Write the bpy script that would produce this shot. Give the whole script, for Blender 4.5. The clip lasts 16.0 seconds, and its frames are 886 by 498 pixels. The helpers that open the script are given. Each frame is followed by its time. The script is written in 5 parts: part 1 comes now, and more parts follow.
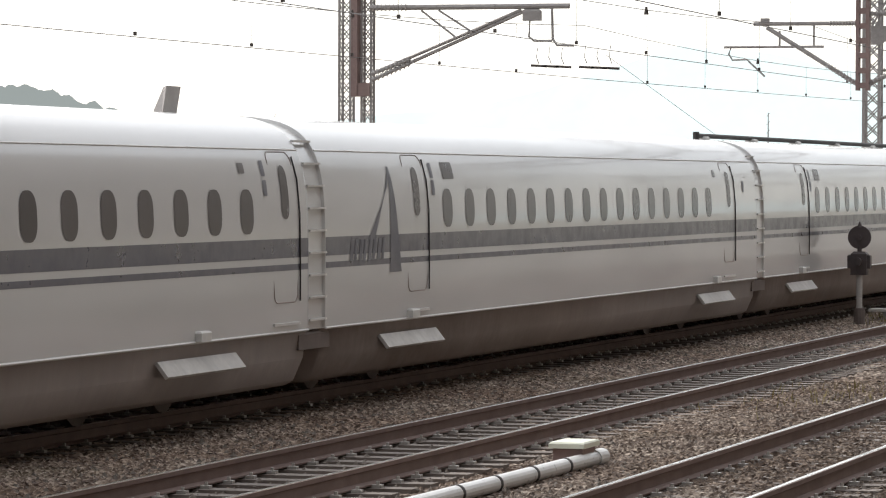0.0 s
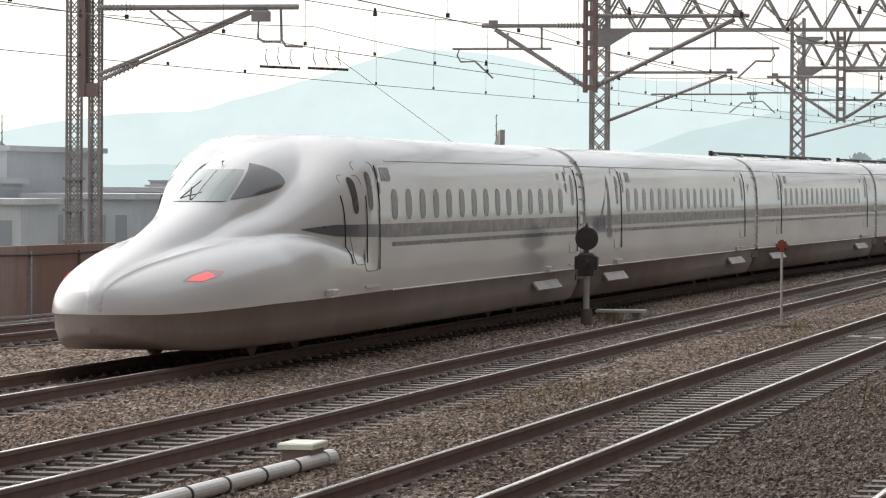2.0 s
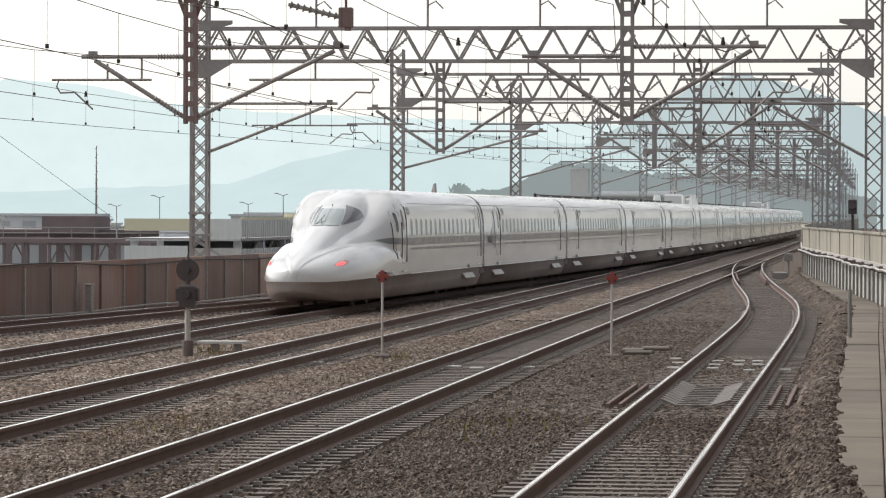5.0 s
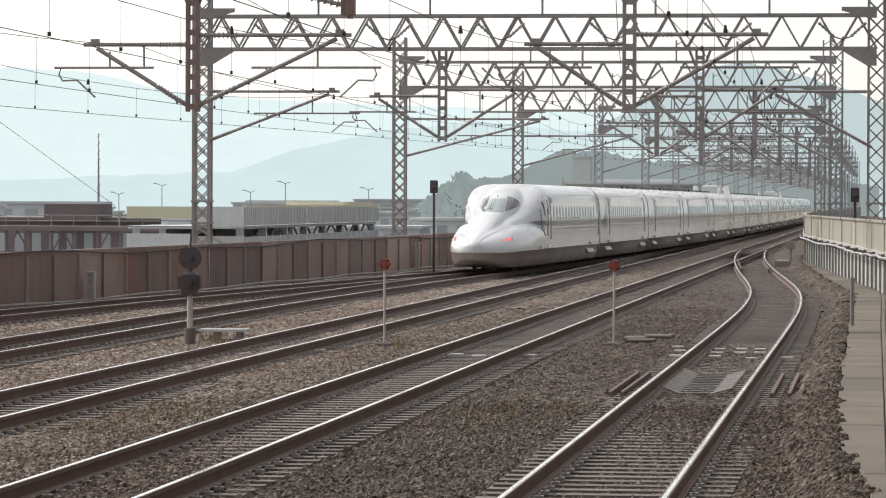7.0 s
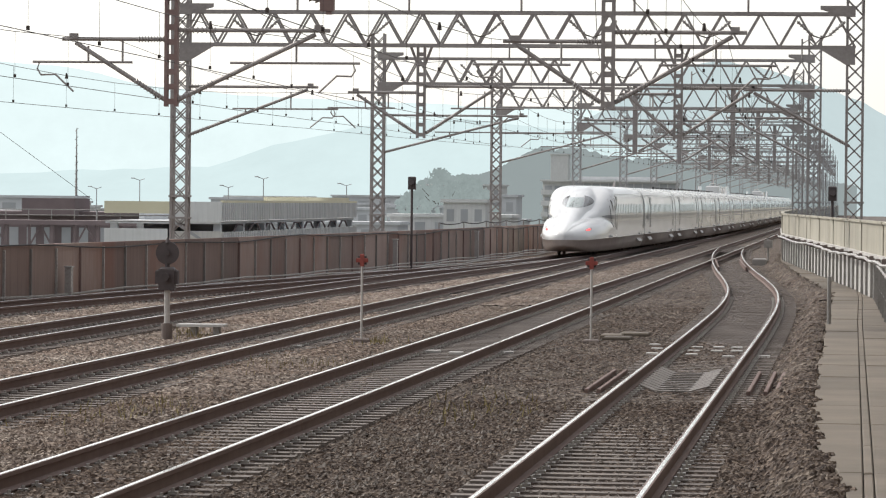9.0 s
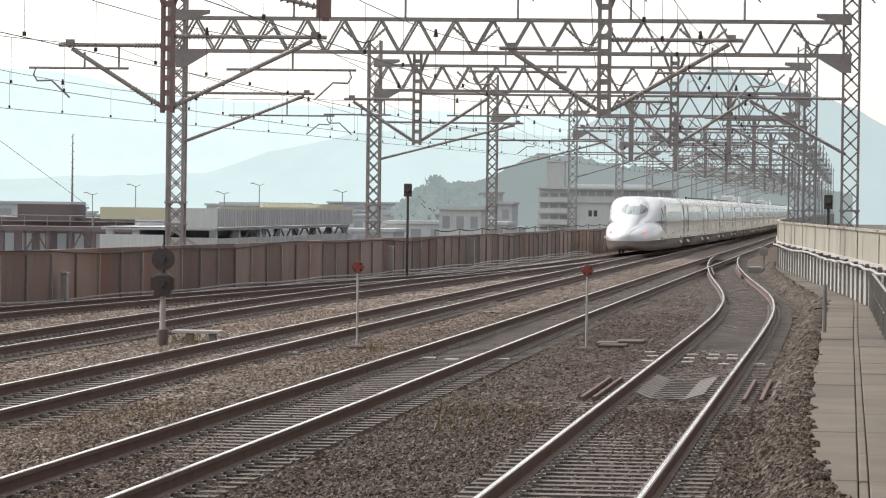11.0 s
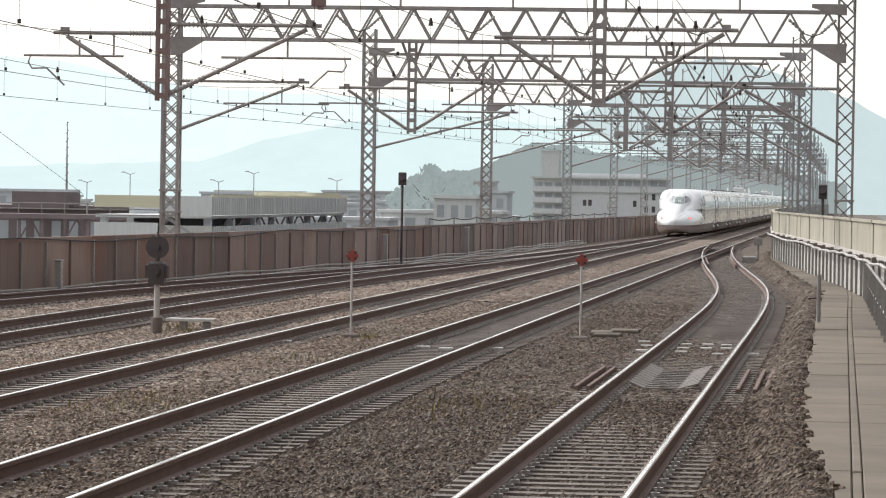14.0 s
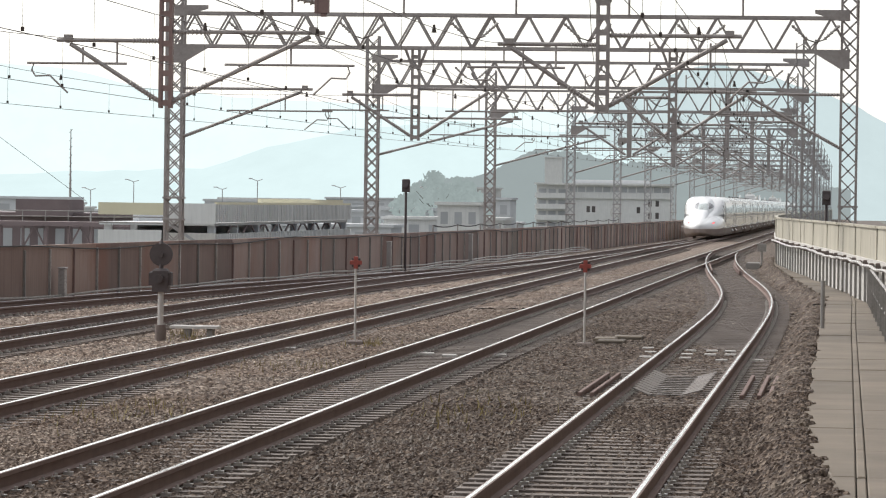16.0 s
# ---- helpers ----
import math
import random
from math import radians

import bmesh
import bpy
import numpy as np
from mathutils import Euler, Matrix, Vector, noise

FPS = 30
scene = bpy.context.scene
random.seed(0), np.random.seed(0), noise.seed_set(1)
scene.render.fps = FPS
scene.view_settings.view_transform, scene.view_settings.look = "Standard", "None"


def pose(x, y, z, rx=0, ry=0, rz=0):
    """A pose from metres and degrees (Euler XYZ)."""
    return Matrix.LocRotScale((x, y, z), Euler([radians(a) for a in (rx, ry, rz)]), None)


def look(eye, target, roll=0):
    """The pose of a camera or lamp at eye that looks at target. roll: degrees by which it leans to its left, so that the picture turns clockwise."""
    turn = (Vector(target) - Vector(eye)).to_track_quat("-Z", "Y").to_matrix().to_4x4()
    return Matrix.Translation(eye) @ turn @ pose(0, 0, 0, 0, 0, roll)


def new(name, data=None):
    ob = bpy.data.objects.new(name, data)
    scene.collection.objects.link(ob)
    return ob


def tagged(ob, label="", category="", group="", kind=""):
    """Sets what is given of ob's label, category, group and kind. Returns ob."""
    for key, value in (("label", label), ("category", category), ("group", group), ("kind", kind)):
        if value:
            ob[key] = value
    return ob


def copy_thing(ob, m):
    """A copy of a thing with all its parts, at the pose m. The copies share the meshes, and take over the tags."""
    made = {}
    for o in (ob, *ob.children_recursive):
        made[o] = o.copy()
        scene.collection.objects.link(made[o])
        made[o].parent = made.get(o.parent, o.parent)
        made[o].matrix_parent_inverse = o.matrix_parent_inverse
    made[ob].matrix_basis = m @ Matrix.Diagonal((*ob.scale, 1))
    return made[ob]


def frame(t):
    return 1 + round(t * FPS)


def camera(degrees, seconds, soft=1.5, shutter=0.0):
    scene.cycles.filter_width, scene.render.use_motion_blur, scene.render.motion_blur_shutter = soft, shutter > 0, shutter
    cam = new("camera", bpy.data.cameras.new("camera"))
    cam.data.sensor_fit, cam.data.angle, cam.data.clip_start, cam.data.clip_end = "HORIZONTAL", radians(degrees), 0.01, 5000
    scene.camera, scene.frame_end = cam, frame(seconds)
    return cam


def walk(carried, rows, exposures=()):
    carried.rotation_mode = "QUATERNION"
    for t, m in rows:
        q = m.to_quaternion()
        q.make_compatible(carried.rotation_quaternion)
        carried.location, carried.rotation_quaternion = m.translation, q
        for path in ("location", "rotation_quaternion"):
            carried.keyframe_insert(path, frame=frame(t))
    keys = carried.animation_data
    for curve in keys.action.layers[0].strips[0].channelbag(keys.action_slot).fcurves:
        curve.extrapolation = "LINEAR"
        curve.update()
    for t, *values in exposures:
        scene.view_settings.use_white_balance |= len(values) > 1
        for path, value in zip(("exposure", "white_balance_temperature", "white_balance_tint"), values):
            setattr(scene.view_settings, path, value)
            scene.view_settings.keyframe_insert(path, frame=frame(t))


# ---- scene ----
H_EYE = 2.6          # lens height above the rail heads, which lie at z = 0
FOV = 13.448
PATH = [  # seconds, yaw to the left of the track's line, pitch, roll
    (0, 16.797, -1.056, 0.211),
    (0.5, 16.227, -1.051, 0.153),
    (1, 17.135, -1.041, 0.167),
    (1.5, 15.543, -1.072, 0.521),
    (2, 12.661, -1.021, 0.330),
    (2.5, 10.610, -0.857, -0.174),
    (3, 9.330, -0.646, -0.060),
    (3.5, 7.813, -0.531, 0.060),
    (4, 6.639, -0.440, 0.009),
    (6.5, 6.676, -0.691, 0.344),
    (7, 6.619, -0.703, 0.201),
    (7.5, 6.621, -0.723, 0.246),
    (8, 6.650, -0.728, 0.429),
    (8.5, 6.550, -0.734, 0.584),
    (9, 6.277, -0.754, 0.558),
    (11.5, 6.203, -0.634, 0.735),
    (12, 6.097, -0.648, 0.737),
    (12.5, 6.045, -0.685, 0.878),
    (13, 6.078, -0.736, 0.889),
    (13.5, 6.129, -0.794, 0.849),
    (14, 6.125, -0.815, 0.898),
    (14.5, 6.078, -0.830, 0.913),
    (15, 6.080, -0.760, 0.979),
    (15.5, 6.140, -0.749, 0.923),
    (16, 6.183, -0.713, 0.773),
]


def aim(yaw, pitch, roll):
    y, p = radians(yaw), radians(pitch)
    way = Vector((-math.sin(y) * math.cos(p), math.cos(y) * math.cos(p), math.sin(p)))
    eye = Vector((0, 0, H_EYE))
    return look(eye, eye + way, roll)


cam = camera(FOV, 16.0, soft=1.15)
walk(cam, [(t, aim(a, b, c)) for t, a, b, c in PATH],
     exposures=[(0, 0.4), (1.0, 0.36), (1.6, 0.18), (2.5, 0.0), (3.5, 0.0), (7, 0.08), (9, 0.14), (16, 0.27)])

# ---- light ----
SUN_AZ, SUN_EL = -62.0, 42.0     # degrees from the track's line (to the left), and up
world = bpy.data.worlds.new("hazy_sky")
scene.world = world
world.use_nodes = True
wn = world.node_tree
for n in list(wn.nodes):
    wn.nodes.remove(n)
sky = wn.nodes.new("ShaderNodeTexSky")
sky.sky_type = "NISHITA"
sky.sun_disc = False
sky.sun_elevation, sky.sun_rotation = radians(SUN_EL), radians(SUN_AZ)
sky.air_density, sky.dust_density, sky.ozone_density = 1.0, 2.0, 1.0
bg = wn.nodes.new("ShaderNodeBackground")
bg.inputs["Strength"].default_value = 0.05
wo = wn.nodes.new("ShaderNodeOutputWorld")
wn.links.new(sky.outputs[0], bg.inputs[0])
veil = wn.nodes.new("ShaderNodeBackground")      # bright white haze over the whole sky
veil.inputs["Color"].default_value = (1.0, 0.985, 0.96, 1)
az, el = radians(SUN_AZ), radians(SUN_EL)
toward = (math.sin(az) * math.cos(el), math.cos(az) * math.cos(el), math.sin(el))
sky_at = wn.nodes.new("ShaderNodeTexCoord")
along_sun = wn.nodes.new("ShaderNodeVectorMath")     # the haze is brightest round the sun and fades away from it
along_sun.operation = "DOT_PRODUCT"
along_sun.inputs[1].default_value = toward
wn.links.new(sky_at.outputs["Generated"], along_sun.inputs[0])
fade = wn.nodes.new("ShaderNodeMapRange")
fade.interpolation_type = "SMOOTHSTEP"
for key, value in (("From Min", -0.45), ("From Max", 1.0), ("To Min", 0.12), ("To Max", 1.2)):
    fade.inputs[key].default_value = value
wn.links.new(along_sun.outputs["Value"], fade.inputs["Value"])
wn.links.new(fade.outputs[0], veil.inputs["Strength"])
both = wn.nodes.new("ShaderNodeAddShader")
wn.links.new(bg.outputs[0], both.inputs[0])
wn.links.new(veil.outputs[0], both.inputs[1])
wn.links.new(both.outputs[0], wo.inputs[0])
sun = new("sun", bpy.data.lights.new("sun", "SUN"))
sun.data.energy, sun.data.angle, sun.data.color = 1.9, radians(4.0), (1.0, 0.95, 0.88)
sun.matrix_world = look((math.sin(az) * math.cos(el) * 100, math.cos(az) * math.cos(el) * 100, math.sin(el) * 100), (0, 0, 0))


# ---- materials ----
def nodes_of(name):
    m = bpy.data.materials.new(name)
    m.use_nodes = True
    nt = m.node_tree
    return m, nt, nt.nodes["Principled BSDF"]


def link(nt, a, b):
    nt.links.new(a, b)


def ramp(nt, fac, stops):
    r = nt.nodes.new("ShaderNodeValToRGB")
    e = r.color_ramp.elements
    while len(e) < len(stops):
        e.new(0.5)
    for k, (p, c) in zip(e, stops):
        k.position, k.color = p, (*c, 1)
    link(nt, fac, r.inputs[0])
    return r.outputs[0]


def grain(nt, scale, detail=6, rough=0.6, coord="Object", stretch=None):
    tc = nt.nodes.new("ShaderNodeTexCoord")
    n = nt.nodes.new("ShaderNodeTexNoise")
    n.inputs["Scale"].default_value, n.inputs["Detail"].default_value, n.inputs["Roughness"].default_value = scale, detail, rough
    out = tc.outputs[coord]
    if stretch:
        mp = nt.nodes.new("ShaderNodeMapping")
        mp.inputs["Scale"].default_value = stretch
        link(nt, out, mp.inputs[0])
        out = mp.outputs[0]
    link(nt, out, n.inputs["Vector"])
    return n.outputs["Fac"]


def mixc(nt, fac, a, b, blend="MIX"):
    m = nt.nodes.new("ShaderNodeMix")
    m.data_type, m.blend_type = "RGBA", blend
    for sock, val in ((m.inputs[0], fac), (m.inputs[6], a), (m.inputs[7], b)):
        if hasattr(val, "is_output"):
            link(nt, val, sock)
        else:
            sock.default_value = val if isinstance(val, (int, float)) else (*val, 1)
    return m.outputs[2]


def surface(name, dark, light, rough=0.7, metal=0.0, fine=18.0, coarse=1.2, bump=0.15, dist=0.01, coat=0.0, per_object=0.0, stretch=None, streak=0.0):
    """Two scales of grain between two colours, with relief and, if wanted, streaks down the face."""
    m, nt, b = nodes_of(name)
    f1, f2 = grain(nt, fine, 8, 0.65, "Object", stretch), grain(nt, coarse, 4, 0.6, "Object")
    mx = nt.nodes.new("ShaderNodeMath")
    mx.operation = "MULTIPLY_ADD"
    link(nt, f1, mx.inputs[0])
    mx.inputs[1].default_value = 0.45
    sc = nt.nodes.new("ShaderNodeMath")
    sc.operation = "MULTIPLY"
    link(nt, f2, sc.inputs[0])
    sc.inputs[1].default_value = 0.55
    link(nt, sc.outputs[0], mx.inputs[2])
    col = ramp(nt, mx.outputs[0], [(0.33, dark), (0.68, light)])
    if streak:
        s = grain(nt, 1.0, 5, 0.7, "Object", (5.0, 5.0, 0.25))
        col = mixc(nt, ramp(nt, s, [(0.45, (0, 0, 0)), (0.75, (streak,) * 3)]), col, tuple(c * 0.45 for c in dark))
    if per_object:
        oi = nt.nodes.new("ShaderNodeObjectInfo")
        col = mixc(nt, per_object, col, ramp(nt, oi.outputs["Random"], [(0, tuple(c * 0.6 for c in dark)), (1, light)]))
    link(nt, col, b.inputs["Base Color"])
    b.inputs["Metallic"].default_value = metal
    link(nt, ramp(nt, f1, [(0.3, (max(rough - 0.12, 0.03),) * 3), (0.7, (min(rough + 0.12, 1),) * 3)]), b.inputs["Roughness"])
    if coat:
        b.inputs["Coat Weight"].default_value, b.inputs["Coat Roughness"].default_value = coat, 0.08
    if bump:
        bp = nt.nodes.new("ShaderNodeBump")
        bp.inputs["Strength"].default_value, bp.inputs["Distance"].default_value = bump, dist
        link(nt, f1, bp.inputs["Height"])
        link(nt, bp.outputs[0], b.inputs["Normal"])
    return m


# Emissive material: tail light, and far scenery whose haze is put in as glow.
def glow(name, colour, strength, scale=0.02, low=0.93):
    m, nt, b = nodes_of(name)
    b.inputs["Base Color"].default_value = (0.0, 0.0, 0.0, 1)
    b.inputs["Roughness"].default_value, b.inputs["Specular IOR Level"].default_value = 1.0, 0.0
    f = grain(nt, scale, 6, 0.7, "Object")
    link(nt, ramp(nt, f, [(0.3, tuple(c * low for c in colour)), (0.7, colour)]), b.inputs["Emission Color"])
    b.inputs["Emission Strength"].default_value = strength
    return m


def ballast_material(name):
    m, nt, b = nodes_of(name)
    tc = nt.nodes.new("ShaderNodeTexCoord")
    v = nt.nodes.new("ShaderNodeTexVoronoi")
    v.inputs["Scale"].default_value = 20.0
    link(nt, tc.outputs["Object"], v.inputs["Vector"])
    sep = nt.nodes.new("ShaderNodeSeparateColor")
    link(nt, v.outputs["Color"], sep.inputs[0])
    stone = ramp(nt, sep.outputs[0], [(0.0, (0.075, 0.056, 0.047)), (0.4, (0.17, 0.136, 0.114)), (0.75, (0.3, 0.26, 0.225)), (0.97, (0.5, 0.465, 0.415))])
    patch = ramp(nt, grain(nt, 0.35, 4), [(0.38, (0.76, 0.62, 0.53)), (0.66, (1.05, 0.98, 0.92))])
    col = mixc(nt, 1.0, stone, patch, "MULTIPLY")
    moss = ramp(nt, grain(nt, 0.22, 5, 0.7), [(0.56, (0, 0, 0)), (0.72, (0.42,) * 3)])
    col = mixc(nt, moss, col, (0.12, 0.095, 0.045))
    sx = nt.nodes.new("ShaderNodeSeparateXYZ")
    link(nt, tc.outputs["Object"], sx.inputs[0])
    wob = nt.nodes.new("ShaderNodeMath")
    wob.operation = "MULTIPLY_ADD"
    link(nt, grain(nt, 0.5, 4), wob.inputs[0])
    wob.inputs[1].default_value = 4.0
    link(nt, sx.outputs[0], wob.inputs[2])
    span = nt.nodes.new("ShaderNodeMapRange")
    span.inputs["From Min"].default_value, span.inputs["From Max"].default_value = -9.5, -4.0
    span.inputs["To Max"].default_value = 0.85
    link(nt, wob.outputs[0], span.inputs["Value"])
    col = mixc(nt, span.outputs[0], col, mixc(nt, 1.0, col, (0.31, 0.285, 0.265), "MULTIPLY"))
    link(nt, col, b.inputs["Base Color"])
    b.inputs["Roughness"].default_value = 0.85
    bp = nt.nodes.new("ShaderNodeBump")
    bp.inputs["Strength"].default_value, bp.inputs["Distance"].default_value = 0.8, 0.03
    link(nt, v.outputs["Distance"], bp.inputs["Height"])
    link(nt, bp.outputs[0], b.inputs["Normal"])
    return m


MAT = dict(
    ballast=ballast_material("ballast"),
    stone=surface("ballast_stone", (0.08, 0.066, 0.056), (0.27, 0.235, 0.205), 0.85, fine=30, coarse=9, bump=0.3),
    rail_side=surface("rusty_rail_web", (0.125, 0.08, 0.068), (0.19, 0.132, 0.115), 0.8, fine=40, coarse=3, bump=0.2),
    rail_head=surface("polished_rail_head", (0.78, 0.77, 0.76), (0.92, 0.91, 0.9), 0.13, 1.0, fine=60, coarse=2, bump=0.03),
    sleeper=surface("concrete_sleeper", (0.11, 0.088, 0.076), (0.2, 0.17, 0.15), 0.8, fine=25, coarse=2, bump=0.25, per_object=0.35),
    clip=surface("rail_clip_steel", (0.35, 0.33, 0.31), (0.6, 0.58, 0.55), 0.45, 0.6, fine=50, bump=0.1),
    concrete=surface("walkway_concrete", (0.08, 0.064, 0.048), (0.205, 0.17, 0.132), 0.85, fine=14, coarse=0.7, bump=0.25, per_object=0.3),
    cream=surface("cream_parapet_concrete", (0.33, 0.306, 0.245), (0.47, 0.445, 0.37), 0.75, fine=9, coarse=0.6, bump=0.1, streak=0.5, per_object=0.15),
    rusty=surface("stained_brown_parapet", (0.25, 0.168, 0.145), (0.46, 0.355, 0.31), 0.85, fine=6, coarse=0.5, bump=0.2, streak=0.8, per_object=0.65),
    post=surface("parapet_post_steel", (0.2, 0.19, 0.18), (0.38, 0.36, 0.34), 0.6, 0.3, fine=15, bump=0.1),
    deck=surface("viaduct_deck", (0.07, 0.055, 0.045), (0.14, 0.115, 0.095), 0.9, fine=12, coarse=0.6, bump=0.2),
    earth=surface("town_ground", (0.08, 0.085, 0.07), (0.2, 0.2, 0.18), 0.9, fine=0.3, coarse=0.02, bump=0),
    white=None,
    skirt=surface("grimy_grey_skirt", (0.21, 0.172, 0.157), (0.34, 0.29, 0.263), 0.6, fine=5, coarse=0.5, bump=0.08, streak=0.15),
    blue=surface("blue_stripe_paint", (0.05, 0.05, 0.075), (0.075, 0.075, 0.105), 0.35, fine=3, bump=0, coat=0.3),
    dark=surface("dark_rubber", (0.018, 0.017, 0.017), (0.05, 0.047, 0.045), 0.7, fine=20, bump=0.1),
    under=surface("sooty_underframe", (0.12, 0.095, 0.085), (0.2, 0.165, 0.15), 0.85, fine=6, bump=0.2),
    alu=surface("pale_grey_panel", (0.55, 0.54, 0.52), (0.75, 0.74, 0.72), 0.5, fine=8, bump=0.05),
    logo=surface("grey_blue_lettering", (0.11, 0.11, 0.135), (0.16, 0.16, 0.19), 0.4, fine=3, bump=0),
    steel=surface("weathered_galvanised_steel", (0.25, 0.225, 0.215), (0.42, 0.395, 0.38), 0.6, 0.2, fine=12, coarse=1, bump=0.1),
    bronze=surface("reddish_painted_steel", (0.2, 0.13, 0.12), (0.32, 0.23, 0.21), 0.6, 0.2, fine=12, coarse=1, bump=0.1),
    insulator=surface("grey_porcelain", (0.3, 0.28, 0.27), (0.46, 0.44, 0.42), 0.3, fine=20, bump=0.02),
    wire=surface("copper_wire", (0.05, 0.042, 0.038), (0.12, 0.1, 0.09), 0.5, 0.6, fine=30, bump=0),
    black=surface("signal_black", (0.05, 0.04, 0.04), (0.10, 0.08, 0.08), 0.6, fine=15, bump=0.05),
    red=surface("red_marker", (0.22, 0.045, 0.035), (0.36, 0.08, 0.06), 0.6, fine=12, bump=0.02),
    pole_white=surface("white_post_paint", (0.42, 0.4, 0.38), (0.62, 0.6, 0.57), 0.6, fine=14, bump=0.05, streak=0.3),
    pipe=surface("grey_plastic_duct", (0.5, 0.5, 0.5), (0.66, 0.66, 0.65), 0.35, fine=10, bump=0.03),
    box=surface("pale_green_box", (0.6, 0.62, 0.5), (0.74, 0.75, 0.64), 0.5, fine=12, bump=0.03),
    facade=surface("pale_render", (0.62, 0.62, 0.6), (0.76, 0.76, 0.74), 0.8, fine=1.0, coarse=0.1, bump=0, streak=0.2),
    facade_grey=surface("grey_cladding", (0.52, 0.53, 0.54), (0.66, 0.67, 0.68), 0.8, fine=0.8, coarse=0.1, bump=0),
    facade_dark=surface("dark_brown_cladding", (0.16, 0.12, 0.12), (0.24, 0.19, 0.19), 0.8, fine=0.8, coarse=0.1, bump=0),
    yellow=surface("pale_yellow_cladding", (0.66, 0.61, 0.42), (0.78, 0.73, 0.54), 0.7, fine=1.0, coarse=0.1, bump=0),
    leaf=surface("dull_foliage", (0.1, 0.12, 0.1), (0.17, 0.19, 0.155), 0.8, fine=0.6, coarse=0.05, bump=0),
    bark=surface("bark", (0.06, 0.045, 0.035), (0.14, 0.11, 0.09), 0.9, fine=8, bump=0.3),
    tail=glow("tail_light", (1.0, 0.12, 0.12), 2.0),
)
m, nt, b = nodes_of("white_train_paint")
soil = grain(nt, 0.5, 2, 0.5, "Object", (1.0, 0.35, 2.2))
link(nt, ramp(nt, soil, [(0.3, (0.53, 0.53, 0.525)), (0.7, (0.64, 0.64, 0.635))]), b.inputs["Base Color"])
b.inputs["Roughness"].default_value, b.inputs["Coat Weight"].default_value, b.inputs["Coat Roughness"].default_value = 0.25, 0.45, 0.06
MAT["white"] = m
m, nt, b = nodes_of("cab_glass")
b.inputs["Base Color"].default_value = (0.13, 0.18, 0.16, 1)
b.inputs["Roughness"].default_value = 0.06
b.inputs["IOR"].default_value = 1.5
b.inputs["Coat Weight"].default_value = 1.0
MAT["glass"] = m
# Distant foliage glows, with haze put into its colour.
MAT["leaf_far"] = glow("far_foliage_haze_glow", (0.31, 0.37, 0.365), 1.0, 0.45, 0.72)
# Concrete of the added, unseen walls and roof that block sky light.
MAT["sky_blocker"] = surface("sky_blocker_concrete", (0.11, 0.098, 0.088), (0.19, 0.172, 0.158), 0.85, fine=4, coarse=0.3, bump=0.1, streak=0.3)
MAT["glass_dark"] = surface("dark_cab_glass", (0.03, 0.026, 0.025), (0.05, 0.045, 0.043), 0.1, fine=1, bump=0, coat=0.4)
MAT["panel_grey"] = surface("ribbed_grey_panel", (0.56, 0.54, 0.5), (0.7, 0.68, 0.63), 0.75, fine=2, coarse=0.2, bump=0, streak=0.4, per_object=0.2)
MAT["lamp_cover"] = surface("pale_red_lamp_cover", (0.5, 0.2, 0.19), (0.6, 0.28, 0.26), 0.15, fine=6, bump=0, coat=0.8)
MAT["weed"] = surface("dry_weed", (0.12, 0.1, 0.035), (0.3, 0.24, 0.1), 0.8, fine=5, bump=0)
MAT["pale_panel"] = surface("weathered_white_panel", (0.42, 0.41, 0.39), (0.62, 0.61, 0.58), 0.75, fine=6, coarse=0.6, bump=0.1, streak=0.5, per_object=0.3)
MAT["pale_slat"] = surface("worn_pale_slat", (0.12, 0.105, 0.095), (0.2, 0.18, 0.165), 0.7, fine=20, coarse=3, bump=0.15)
# Window glass for the town, made paler to carry the haze of distance.
MAT["pane_far"] = surface("haze_paled_glass", (0.4, 0.41, 0.42), (0.5, 0.51, 0.52), 0.4, fine=0.5, coarse=0.1, bump=0, per_object=0.3)
# Copy of the steel for distant work, haze put into its lighter colour.
MAT["steel_far"] = surface("haze_paled_steel", (0.34, 0.34, 0.345), (0.5, 0.5, 0.5), 0.65, 0.2, fine=12, coarse=1, bump=0)
MAT["pane"] = surface("tinted_window_glass", (0.085, 0.075, 0.073), (0.15, 0.135, 0.13), 0.25, fine=0.9, coarse=0.25, bump=0, per_object=0.45)

nt = MAT["rusty"].node_tree          # rust blooms and grey-green weathering on the brown parapet
b = nt.nodes["Principled BSDF"]
plain_colour = b.inputs["Base Color"].links[0].from_socket
bloom = ramp(nt, grain(nt, 0.22, 5, 0.7, "Object", (1.0, 1.0, 0.5)), [(0.5, (0, 0, 0)), (0.66, (0.6,) * 3)])
mould = ramp(nt, grain(nt, 0.13, 4, 0.65), [(0.54, (0, 0, 0)), (0.7, (0.55,) * 3)])
link(nt, mixc(nt, mould, mixc(nt, bloom, plain_colour, (0.27, 0.125, 0.085)), (0.16, 0.15, 0.125)), b.inputs["Base Color"])
MAT["pane"].node_tree.nodes["Principled BSDF"].inputs["Specular IOR Level"].default_value = 0.2


